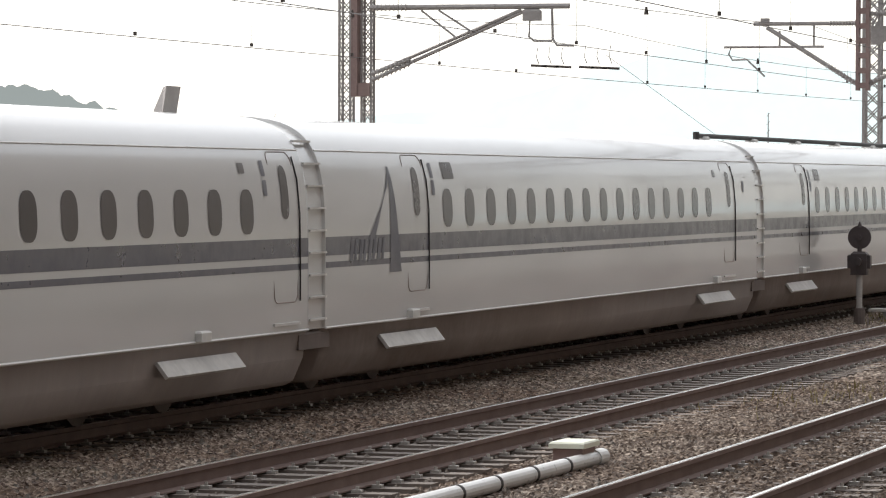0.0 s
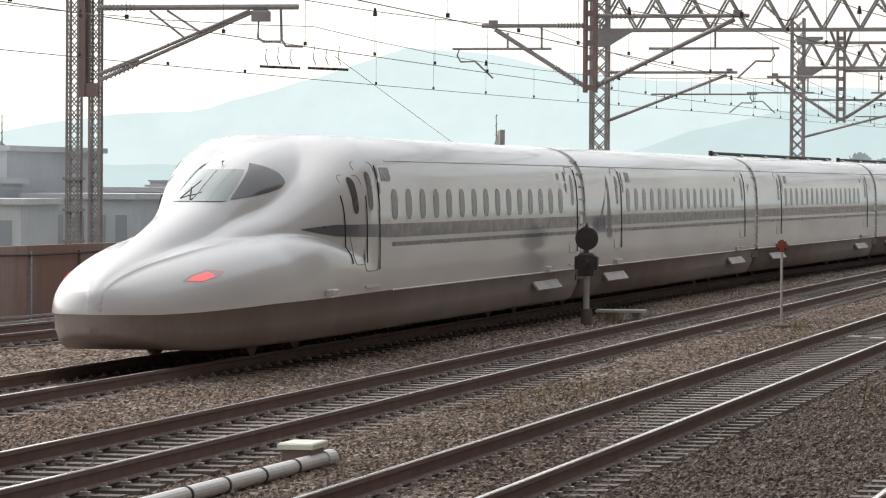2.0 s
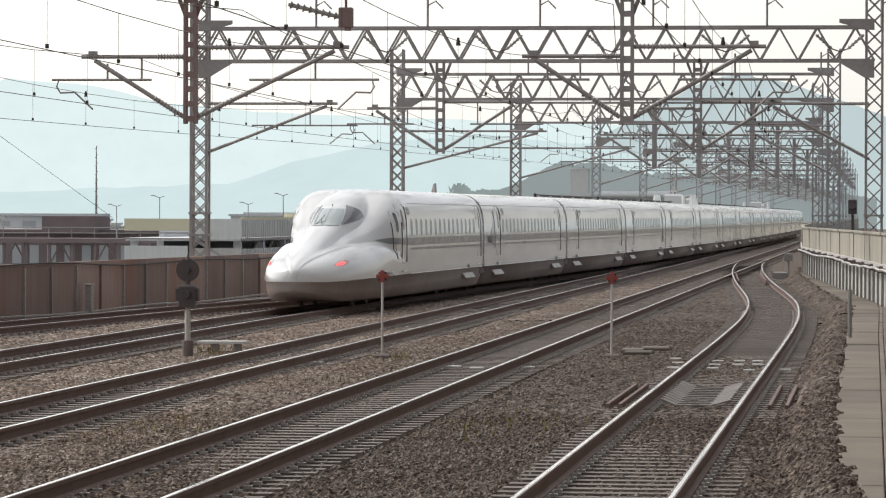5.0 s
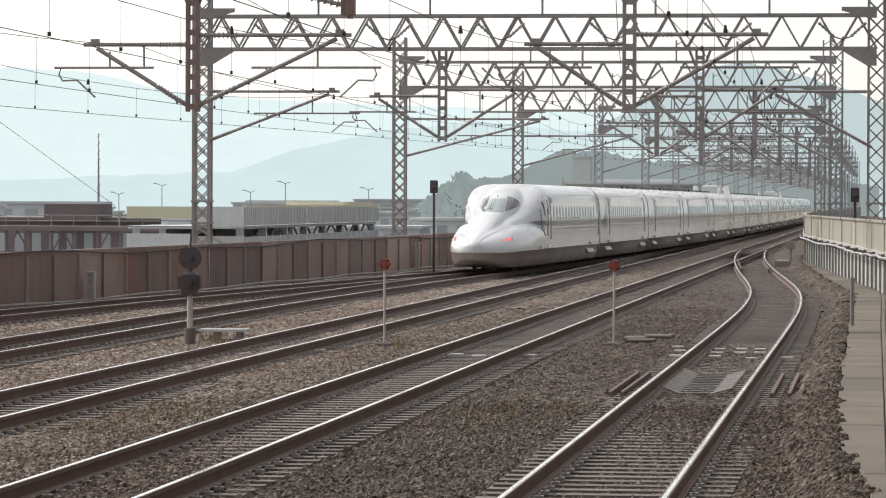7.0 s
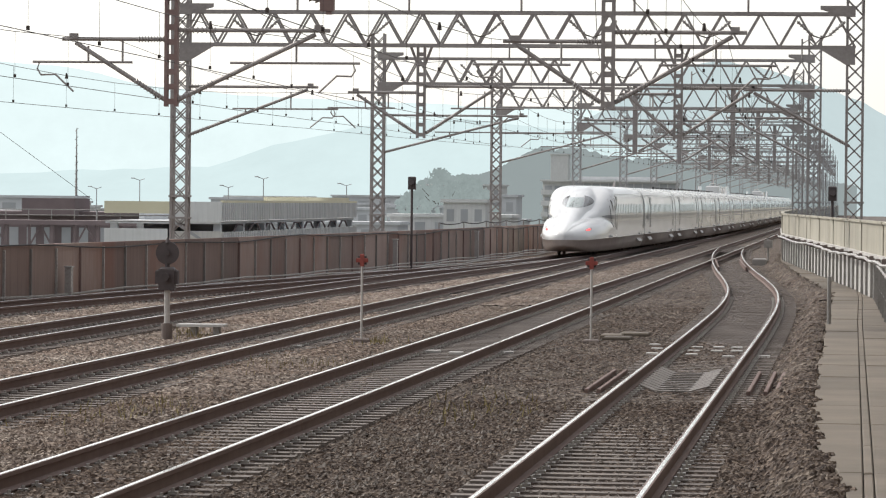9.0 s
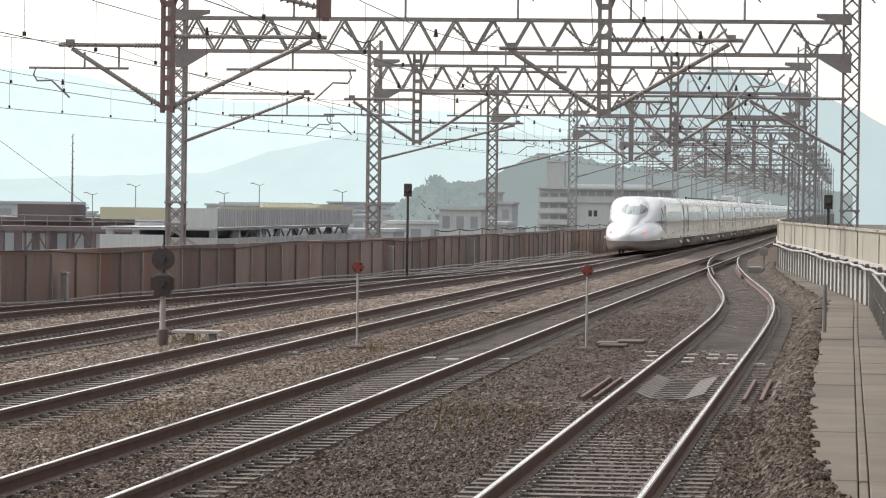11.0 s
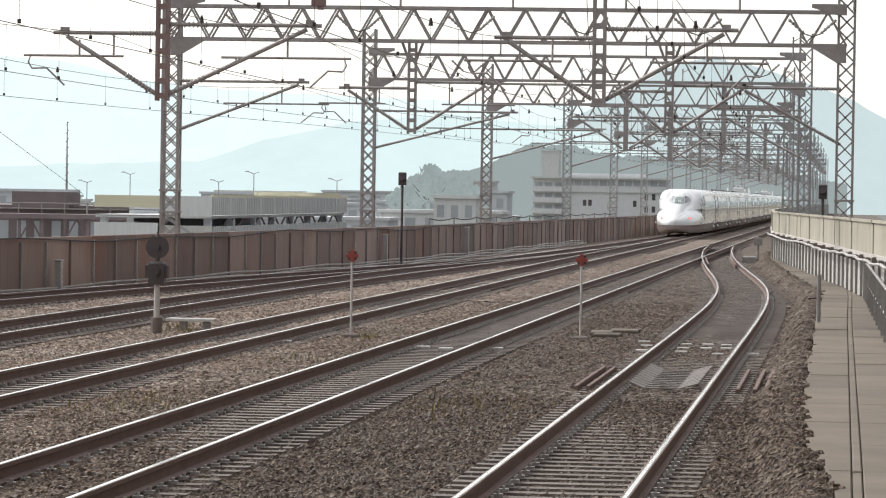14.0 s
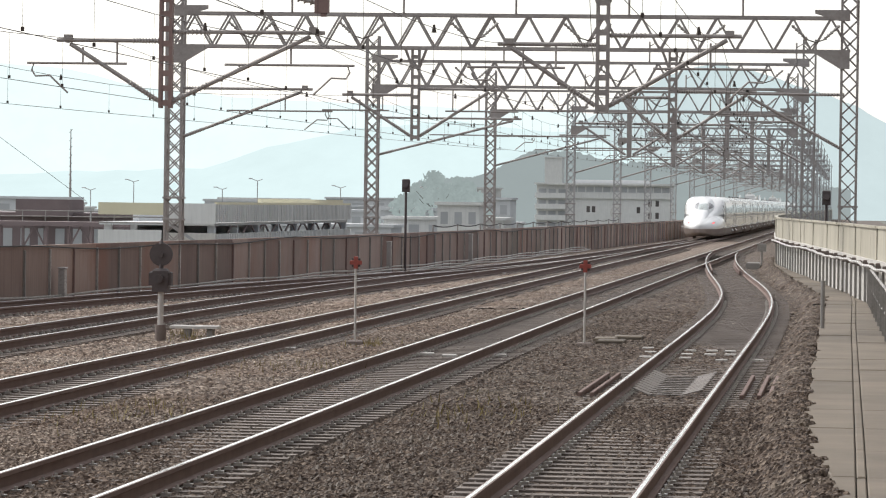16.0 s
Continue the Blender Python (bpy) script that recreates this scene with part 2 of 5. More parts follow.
# ---- mesh tools ----
class Geo:
    """Collects vertices and faces of one mesh."""

    def __init__(self):
        self.v, self.f = [], []

    def add(self, verts, faces):
        k = len(self.v)
        self.v += [tuple(p) for p in verts]
        self.f += [tuple(i + k for i in q) for q in faces]

    def box(self, lo, hi, m=None):
        (a, b, c), (d, e, g) = lo, hi
        vs = [Vector(p) for p in ((a, b, c), (d, b, c), (d, e, c), (a, e, c), (a, b, g), (d, b, g), (d, e, g), (a, e, g))]
        if m:
            vs = [m @ p for p in vs]
        self.add(vs, [(3, 2, 1, 0), (4, 5, 6, 7), (0, 1, 5, 4), (1, 2, 6, 5), (2, 3, 7, 6), (3, 0, 4, 7)])

    def block(self, lo, hi, c=0.01):
        """A box with chamfered upright and top edges."""
        (a, b, z0), (d, e, z1) = lo, hi
        def ring(i, z):
            return [(a + i, b + i, z), (d - i, b + i, z), (d - i, e - i, z), (a + i, e - i, z)]
        rings = [ring(0, z0), ring(0, z1 - c), ring(c, z1)]
        vs = [p for r in rings for p in r]
        fs = [(3, 2, 1, 0), (8, 9, 10, 11)]
        for k in (0, 4):
            fs += [(k + i, k + (i + 1) % 4, k + 4 + (i + 1) % 4, k + 4 + i) for i in range(4)]
        self.add(vs, fs)

    def bar(self, p, q, r, n=5, r2=None):
        p, q = Vector(p), Vector(q)
        if (q - p).length < 1e-6:
            return
        quat = (q - p).to_track_quat("Z", "Y").to_matrix()
        ring = [Vector((math.cos(2 * math.pi * i / n), math.sin(2 * math.pi * i / n), 0)) for i in range(n)]
        r2 = r if r2 is None else r2
        vs = [p + quat @ (c * r) for c in ring] + [q + quat @ (c * r2) for c in ring]
        fs = [(i, (i + 1) % n, n + (i + 1) % n, n + i) for i in range(n)] + [tuple(range(n - 1, -1, -1)), tuple(range(n, 2 * n))]
        self.add(vs, fs)

    def chain(self, pts, r, n=5):
        """One bent tube through the points."""
        pts = [Vector(p) for p in pts]
        shut = len(pts) > 3 and (pts[0] - pts[-1]).length < 1e-6
        if shut:
            pts.pop()
        k, m = len(self.v), len(pts)
        for i, p in enumerate(pts):
            a = pts[i - 1] if i or shut else p
            b = pts[(i + 1) % m] if i < m - 1 or shut else p
            q = (b - a).to_track_quat("Z", "Y").to_matrix()
            self.v += [tuple(p + q @ Vector((math.cos(2 * math.pi * c / n) * r, math.sin(2 * math.pi * c / n) * r, 0))) for c in range(n)]
        for i in range(m if shut else m - 1):
            o, w = k + i * n, k + ((i + 1) % m) * n
            self.f += [(o + c, o + (c + 1) % n, w + (c + 1) % n, w + c) for c in range(n)]
        if not shut:
            self.f += [tuple(range(k + n - 1, k - 1, -1)), tuple(range(k + (m - 1) * n, k + m * n))]

    def beam(self, p, q, w, h):
        """A flat-sided bar from p to q, w wide and h high."""
        p, q = Vector(p), Vector(q)
        d = (q - p)
        m = Matrix.Translation(p) @ d.to_track_quat("Y", "Z").to_matrix().to_4x4()
        self.box((-w / 2, 0, -h / 2), (w / 2, d.length, h / 2), m)

    def sweep(self, pts, profile):
        """A profile of (sideways, up) points carried along a path in the ground plan."""
        n = len(profile)
        k = len(self.v)
        for i, p in enumerate(pts):
            a, b = pts[max(i - 1, 0)], pts[min(i + 1, len(pts) - 1)]
            t = Vector((b[0] - a[0], b[1] - a[1], 0)).normalized()
            s = Vector((t.y, -t.x, 0))
            for x, z in profile:
                self.v.append((p[0] + s.x * x, p[1] + s.y * x, p[2] + z))
        for i in range(len(pts) - 1):
            o = k + i * n
            for j in range(n):
                self.f.append((o + j, o + (j + 1) % n, o + n + (j + 1) % n, o + n + j))
        self.f.append(tuple(range(k, k + n)))
        self.f.append(tuple(range(k + (len(pts) - 1) * n + n - 1, k + (len(pts) - 1) * n - 1, -1)))

    def mesh(self, name, smooth=False):
        me = bpy.data.meshes.new(name)
        me.from_pydata(self.v, [], self.f)
        bm = bmesh.new()
        bm.from_mesh(me)
        bmesh.ops.recalc_face_normals(bm, faces=bm.faces)
        bm.to_mesh(me)
        bm.free()
        if smooth:
            me.shade_smooth()
        return me


def discs(g, p, q, r=0.075, n=9):
    """A ribbed insulator turned as one piece."""
    p, q = Vector(p), Vector(q)
    turn = (q - p).to_track_quat("Z", "Y").to_matrix()
    k, m = len(g.v), 8
    prof = [(0.0, r * 0.45)]
    for i in range(n):
        prof += [((i + 0.3) / n, r * 0.45), ((i + 0.35) / n, r), ((i + 0.7) / n, r * 0.55)]
    prof.append((1.0, r * 0.45))
    for f, rad in prof:
        c = p.lerp(q, f)
        g.v += [tuple(c + turn @ Vector((math.cos(6.2832 * a / m) * rad, math.sin(6.2832 * a / m) * rad, 0))) for a in range(m)]
    for i in range(len(prof) - 1):
        o = k + i * m
        g.f += [(o + a, o + (a + 1) % m, o + m + (a + 1) % m, o + m + a) for a in range(m)]
    g.f += [tuple(range(k + m - 1, k - 1, -1)), tuple(range(len(g.v) - m, len(g.v)))]


def part(name, geo, material, parent=None, label="", smooth=False):
    me = geo if isinstance(geo, bpy.types.Mesh) else geo.mesh(name, smooth)
    if not me.materials:
        me.materials.append(MAT[material])
    ob = new(name, me)
    if parent:
        ob.parent = parent
    if label:
        tagged(ob, label)
    return ob


def thing(name, label, category, group="", kind=""):
    return tagged(new(name), label, category, group, kind)


# ---- plan of the tracks ----
def smooth_line(knots):
    """A plan curve x(y) through rounded knots."""
    ys, xs = [k[0] for k in knots], [k[1] for k in knots]
    def at(y):
        return float(np.mean(np.interp(np.linspace(y - 14, y + 14, 15), ys, xs)))
    return at


T1 = smooth_line([(-60, -2.58), (88, -2.6), (104, -2.75), (120, -3.3), (138, -4.3), (160, -5.35), (185, -6.35), (215, -7.15), (400, -7.2)])
T2 = smooth_line([(-60, -7.2), (1000, -7.2)])
T3 = smooth_line([(-60, -11.22), (1000, -11.35)])
T4 = smooth_line([(-60, -15.75), (60, -15.8), (95, -15.85), (118, -15.4), (144, -14.6), (172, -13.6), (225, -12.6), (260, -12.1), (300, -11.7), (360, -11.4), (1000, -11.35)])
T5 = smooth_line([(-60, -23.0), (40, -22.4), (66, -21.6), (90, -20.2), (112, -18.4), (135, -16.2), (158, -14.2), (190, -13.3), (400, -11.4)])


def line_points(fn, y0, y1, step, dx=0.0, z=0.0):
    n = max(2, int(round((y1 - y0) / step)) + 1)
    return [(fn(y) + dx, y, z) for y in np.linspace(y0, y1, n)]


WALK_E = [(-40, 0.1), (28, 0.0), (33.4, -0.07), (37, -0.22), (40.4, -0.4), (47.9, -0.53), (57.7, -0.57), (76.7, -0.63), (106.9, -0.65), (132.7, -1.92), (167.4, -3.4), (240, -4.6)]
TROUGH = [(-40, 0.1), (37.7, 0.09), (82, 0.05), (104, 0.08), (115, 0.0), (120, -0.6)]


# ---- ground, deck, ballast ----
def sheet(name, x0, x1, y0, y1, z, nx, ny, fn=None):
    xs, ys = np.linspace(x0, x1, nx + 1), np.linspace(y0, y1, ny + 1)
    X, Y = np.meshgrid(xs, ys)
    Z = np.full_like(X, z) if fn is None else fn(X, Y)
    v = np.stack([X, Y, Z], -1).reshape(-1, 3)
    i = np.arange(ny)[:, None] * (nx + 1) + np.arange(nx)[None, :]
    f = np.stack([i, i + 1, i + nx + 2, i + nx + 1], -1).reshape(-1, 4)
    me = bpy.data.meshes.new(name)
    me.from_pydata(v.tolist(), [], f.tolist())
    return me


def stones(X, Y, size=0.05, tall=0.045):
    """Heights of a bed of broken stone: one tilted, domed lump a cell."""
    gx, gy = np.floor(X / size), np.floor(Y / size)
    best, tilt = np.full(X.shape, 9.0), np.zeros(X.shape)
    def rnd(a, b, k):
        s = np.sin(a * 12.9898 + b * 78.233 + k * 37.719) * 43758.5453
        return s - np.floor(s)
    for i in (-1, 0, 1):
        for j in (-1, 0, 1):
            a, b = gx + i, gy + j
            dx, dy = X / size - (a + rnd(a, b, 1)), Y / size - (b + rnd(a, b, 2))
            d = np.hypot(dx, dy)
            near = d < best
            h = rnd(a, b, 3) + (rnd(a, b, 4) - 0.5) * dx * 1.3 + (rnd(a, b, 5) - 0.5) * dy * 1.3
            best, tilt = np.where(near, d, best), np.where(near, h, tilt)
    return tall * (tilt - 0.9 * best ** 2)


def heap(X, Y):
    """The ballast is heaped up to the walkway's edge and spills a little over it."""
    edge = np.interp(Y, [k[0] for k in WALK_E], [k[1] for k in WALK_E])
    d = X - edge - 0.05 * np.sin(Y * 1.7) - 0.05 * np.sin(Y * 4.1 + 1) - 0.03 * np.sin(Y * 11.0)
    h = np.clip((d + 0.75) / 0.6, 0, 1)
    return 0.26 * h * h * (3 - 2 * h) * np.clip((0.08 - d) / 0.08, -0.6, 1)


def bed(X, Y):
    wave = 0.03 * np.sin(X * 0.9 + Y * 0.07) + 0.02 * np.sin(Y * 0.31 + X * 0.5)
    return -0.235 + wave * 0.6 + stones(X, Y) + heap(X, Y)


def bed_far(X, Y):
    return -0.235 + stones(X, Y, 0.14, 0.06) + heap(X, Y)


ground = tagged(part("ground", sheet("ground", -5000, 5000, -600, 5000, -7.5, 8, 8), "earth"), "hazy grey-green town ground below the viaduct", "ground", kind="structure")
deck = Geo()
deck.sweep([(-13, -40, 0), (-11, 120, 0), (-9.5, 240, 0), (-9.5, 900, 0)], [(-16, -0.45), (16, -0.45), (16, -1.6), (-16, -1.6)])
tagged(part("viaduct_deck", deck, "deck"), "dark concrete viaduct deck under the tracks", "viaduct", kind="structure")
near = tagged(part("ballast_bed", sheet("ballast_bed", -14.8, 0.2, 26.5, 52, 0, 480, 820, bed), "ballast"), "brown and grey broken-stone ballast between the tracks", "ballast", kind="stuff")
part("ballast_bed_middle", sheet("ballast_bed_middle", -22.5, 0.2, 52, 100, 0, 400, 640, bed), "ballast", near)
part("ballast_bed_side", sheet("ballast_bed_side", -25.5, -14.8, 26.5, 52, 0, 150, 300, bed), "ballast", near)
part("ballast_bed_mid_far", sheet("ballast_bed_mid_far", -22.5, 0.0, 99.3, 190, 0, 230, 420, bed_far), "ballast", near)
part("ballast_bed_far", sheet("ballast_bed_far", -24.5, -0.2, 190, 900, -0.24, 4, 40), "ballast", near)
part("ballast_bed_back", sheet("ballast_bed_back", -26, 0.2, -40, 26.5, -0.24, 4, 4), "ballast", near)

# loose stones that stand proud of the bed
g = Geo()
rng = np.random.RandomState(4)
for i in range(9000):
    y = 27 + 50 * rng.rand() ** 1.6
    x = -0.3 - 14.0 * rng.rand()
    s = 0.018 + 0.022 * rng.rand() ** 2
    a = rng.rand() * 6.28
    p = [(math.cos(a + k * 1.571) * s * (0.7 + 0.6 * rng.rand()), math.sin(a + k * 1.571) * s * (0.7 + 0.6 * rng.rand())) for k in range(4)]
    z = -0.225 + 0.03 * rng.rand()
    g.add([(x + u, y + w, z) for u, w in p] + [(x, y, z + s * (0.6 + 0.7 * rng.rand())), (x + s * 0.5, y - s * 0.3, z + s * 0.8)],
          [(0, 1, 5), (1, 4, 5), (1, 2, 4), (2, 3, 4), (3, 0, 4), (0, 5, 4)])
part("loose_stone_scatter", g, "stone", near)


# dry weeds in the gravel
g = Geo()
rw = random.Random(8)
for cx, cy, n, sp in ((-13.75, 77.0, 50, 0.35), (-13.2, 75.0, 40, 0.5), (-9.2, 62.0, 120, 1.4), (-4.9, 50.0, 90, 1.2), (-9.3, 72.9, 60, 0.5), (-9.4, 48, 120, 1.2)):
    for k in range(n):
        x, y, h, a = cx + rw.gauss(0, sp * 0.4), cy + rw.gauss(0, sp * 1.5), rw.uniform(0.06, 0.2), rw.uniform(0, 6.28)
        dx, dy = math.cos(a) * 0.012, math.sin(a) * 0.012
        lx, ly = rw.uniform(-0.06, 0.06), rw.uniform(-0.06, 0.06)
        g.add([(x - dx, y - dy, -0.23), (x + dx, y + dy, -0.23), (x + lx, y + ly, -0.23 + h)], [(0, 1, 2)])
tagged(part("weeds", g, "weed"), "sparse dry yellowish weeds in the gravel", "weeds", kind="stuff")


# ---- tracks ----
RAIL = [(-0.0365, 0.0), (0.0365, 0.0), (0.0365, -0.04), (0.012, -0.055), (0.012, -0.145), (0.07, -0.165), (0.07, -0.178), (-0.07, -0.178), (-0.07, -0.165), (-0.012, -0.145), (-0.012, -0.055), (-0.0365, -0.04)]
HEAD = [(-0.021, 0.004), (0.021, 0.004), (0.025, -0.004), (-0.025, -0.004)]


def sleeper_mesh():
    g = Geo()
    prof = [(-1.2, -0.335), (-1.2, -0.19), (-0.4, -0.195), (0.4, -0.195), (1.2, -0.19), (1.2, -0.335)]
    k = len(prof)
    g.add([(x, -0.12, z) for x, z in prof] + [(x, 0.12, z) for x, z in prof],
          [tuple(range(k - 1, -1, -1)), tuple(range(k, 2 * k))] + [(i, (i + 1) % k, k + (i + 1) % k, k + i) for i in range(k)])
    return g.mesh("sleeper")


def clip_boxes(g, m):
    for s in (-0.7175, 0.7175):
        for e in (-0.125, 0.125):
            g.box((s + e - 0.045, -0.04, -0.195), (s + e + 0.045, 0.04, -0.165), m)
            g.bar(m @ Vector((s + e, 0, -0.165)), m @ Vector((s + e, 0, -0.135)), 0.018, 5)


SLEEPER = sleeper_mesh()
SLEEPER.materials.append(MAT["sleeper"])


def track(fn, label, y0, y1, n_parts, part_y0, first=-30.0):
    ob = thing("railway_track", label, "railway track", "railway tracks", "")
    for s in (-0.7175, 0.7175):
        pts = line_points(fn, y0, y1, 3.0, s)
        g = Geo()
        g.sweep(pts, RAIL)
        r = part("rail", g, "rail_side", ob, "rusty-sided steel rail")
        g = Geo()
        g.sweep(pts, HEAD)
        part("rail_head", g, "rail_head", r, "polished bright running surface")
    rest, clips, made = Geo(), Geo(), 0
    y = max(first, y0)
    while y < min(y1, 240):
        a = math.atan2(fn(y + 1) - fn(y - 1), 2.0)
        m = pose(fn(y), y, 0, 0, 0, -math.degrees(a))
        if y >= part_y0 and made < n_parts:
            o = part("sleeper", SLEEPER, "sleeper", ob)
            o.matrix_basis = m
            made += 1
        elif y > 0:
            rest.box((-1.2, -0.12, -0.335), (1.2, 0.12, -0.19), m)
        if 24 < y < 110:
            clip_boxes(clips, m)
        y += 0.6
    if rest.f:
        tagged(part("sleeper_run", rest, "sleeper", ob), kind="stuff")
    if clips.f:
        tagged(part("rail_clip", clips, "clip", ob, "small bright steel rail fastenings"), kind="stuff")
    return ob


track(T1, "loop track that bends across to join its neighbour through a turnout", -40, 212, 110, 30)
track(T2, "straight ballasted track with concrete sleepers and shiny rail heads", -40, 900, 110, 28)
track(T3, "straight ballasted track between gravel beds", -40, 900, 110, 27)
track(T4, "main track carrying the train, bending gently", -40, 290, 60, 33)
track(T5, "track beside the brown parapet that joins its neighbour", -40, 190, 60, 58)

PLATES = [(-8.21, 68.0), (-7.67, 68.3), (-7.19, 67.7), (-6.33, 68.3), (-10.45, 69.7), (-13.66, 148.2), (-16.67, 73.8), (-15.4, 70.9), (-21.0, 103.0), (-17.1, 157.0), (-17.1, 166.0)]

# check rails and timber cover by the turnout, bright plates on the sleepers
for dx in (-0.55, 0.55):
    g = Geo()
    g.sweep(line_points(T1, 152, 172, 2.0, dx), [(-0.03, 0.0), (0.03, 0.0), (0.03, -0.17), (-0.03, -0.17)])
    tagged(part("guard_rail", g, "rail_side"), "short rusty guard rail inside the turnout", "guard rail", "turnout guard rails")
for x, y in ((-3.87, 73.0), (-3.72, 71.0), (-3.69, 68.7), (-3.01, 72.0), (-2.6, 72.1), (-2.25, 72.0), (-3.0, 70.2), (-2.57, 70.3), (-2.2, 70.4), (-2.96, 68.5), (-2.27, 67.8), (-1.64, 68.2)):
    g = Geo()
    g.block((x - 0.11, y - 0.1, -0.2), (x + 0.11, y + 0.1, -0.16), 0.01)
    tagged(part("steel_plate", g, "pole_white"), "pale steel plate fixed across a sleeper", "plate", "sleeper plates")
for dx in (-1.3, -1.12, 1.05, 1.3, 1.45):
    g = Geo()
    g.block((-2.58 + dx - 0.03, 54.5, -0.2), (-2.58 + dx + 0.03, 61.0, -0.13), 0.01)
    tagged(part("cable_trough", g, "rail_side"), "low dark steel guard strip beside the rail", "guard strip", "guard strips beside the loop rail")
ob = thing("track_mat", "worn pale ribbed mat lying between the rails", "track mat")
for k in range(11):
    g = Geo()
    y = 54.6 + k * 0.56
    for p, q in (((-3.1, y + 0.12, -0.06), (-2.86, y, -0.15)), ((-2.86, y, -0.15), (-2.4, y, -0.15)), ((-2.4, y, -0.15), (-2.1, y + 0.12, -0.07))):
        g.beam(p, q, 0.13, 0.014)
    part("slat", g, "pale_slat", ob)
for x, y in PLATES:
    g = Geo()
    g.block((x - 0.13, y - 0.12, -0.2), (x + 0.13, y + 0.12, -0.155), 0.01)
    tagged(part("steel_plate", g, "pole_white"), "pale steel plate fixed across a sleeper", "plate", "sleeper plates")


# ---- parapets and walkway ----
WALL_L = [(-40, -30.5), (40, -26.0), (70, -23.6), (93, -21.4), (119, -19.8), (149, -18.1), (180, -17.2), (219, -16.5), (308, -14.6), (420, -14.0), (900, -14.0)]
WALL_R = [(-40, 5.6), (20, 5.0), (60, 2.95), (94.6, 0.99), (104.9, 0.386), (115.8, -0.19), (130.7, -1.03), (168.4, -3.24), (200, -3.9), (240, -4.2), (900, -4.4)]


def along(knots, y):
    return float(np.interp(y, [k[0] for k in knots], [k[1] for k in knots]))


wall_left = tagged(new("wall_left"), "rust-stained brown concrete parapet with upright posts", "parapet", kind="structure")
step = 2.4
panels = 0
y = 40.0
while y < 330:
    y2 = y + step
    a, b2 = along(WALL_L, y), along(WALL_L, y2)
    g = Geo()
    g.beam((a, y + 0.015, 0.55), (b2, y2 - 0.015, 0.55), 0.14, 1.56)
    part("panel", g, "rusty", wall_left)
    g = Geo()
    g.block((a + 0.06, y - 0.04, -0.3), (a + 0.13, y + 0.04, 1.22), 0.01)
    part("post", g, ("insulator", "bronze", "insulator", "post")[panels % 4], wall_left)
    panels += 1
    y = y2
g = Geo()
pts = []
for k in range(121):
    y = 40 + k * 2.4
    pts.append((along(WALL_L, y) + 0.12, y, 1.24 + 0.05 * math.sin(k * 0.9) + 0.05 * math.sin(k * 0.37)))
g.chain(pts, 0.02, 6)
tagged(part("parapet_cable", g, "dark"), "thick dark cable strung along the brown parapet", "cable")
g = Geo()
g.sweep([(x, y, 0) for y, x in WALL_L if y >= 300], [(-0.07, 1.3), (0.07, 1.3), (0.07, -0.3), (-0.07, -0.3)])
g.sweep([(x, y, 0) for y, x in WALL_L if y <= 40], [(-0.07, 1.3), (0.07, 1.3), (0.07, -0.3), (-0.07, -0.3)])
part("wall_run", g, "rusty", wall_left)
for off, z, r in ((0.35, 0.02, 0.03), (0.5, -0.08, 0.035), (0.7, -0.15, 0.03)):
    g = Geo()
    g.chain([(along(WALL_L, 50 + 3 * k) + off, 50 + 3 * k, z + 0.03 * math.sin(k * 1.3 + off * 9)) for k in range(60)], r, 5)
    tagged(part("foot_cable", g, "insulator"), "pale grey cable run along the foot of the brown parapet", "cable", "cables at the parapet's foot")
ob = thing("chain_rail", "low dark chain rail on top of the brown parapet", "railing")
for k in range(13):
    y = 160 + 8 * k
    x = along(WALL_L, y)
    g = Geo()
    g.bar((x, y, 1.3), (x, y, 1.62), 0.03, 6)
    part("post", g, "post", ob)
    if k < 12:
        x2 = along(WALL_L, y + 8)
        g = Geo()
        g.chain([(x + (x2 - x) * f, y + 8 * f, 1.6 - 0.36 * f * (1 - f)) for f in (0, 0.2, 0.4, 0.6, 0.8, 1)], 0.025, 4)
        part("chain", g, "dark", ob)
for wy, h in ((146, 1.0), (170, 1.15), (98, 0.7)):
    g = Geo()
    wx = along(WALL_L, wy)
    g.block((wx + 0.25, wy - 0.15, -0.25), (wx + 0.42, wy + 0.15, h), 0.02)
    g.block((wx + 0.23, wy - 0.17, h), (wx + 0.44, wy + 0.17, h + 0.04), 0.01)
    tagged(part("lineside_cabinet", g, "insulator"), "upright grey lineside cabinet before the brown parapet", "cabinet", "lineside cabinets")

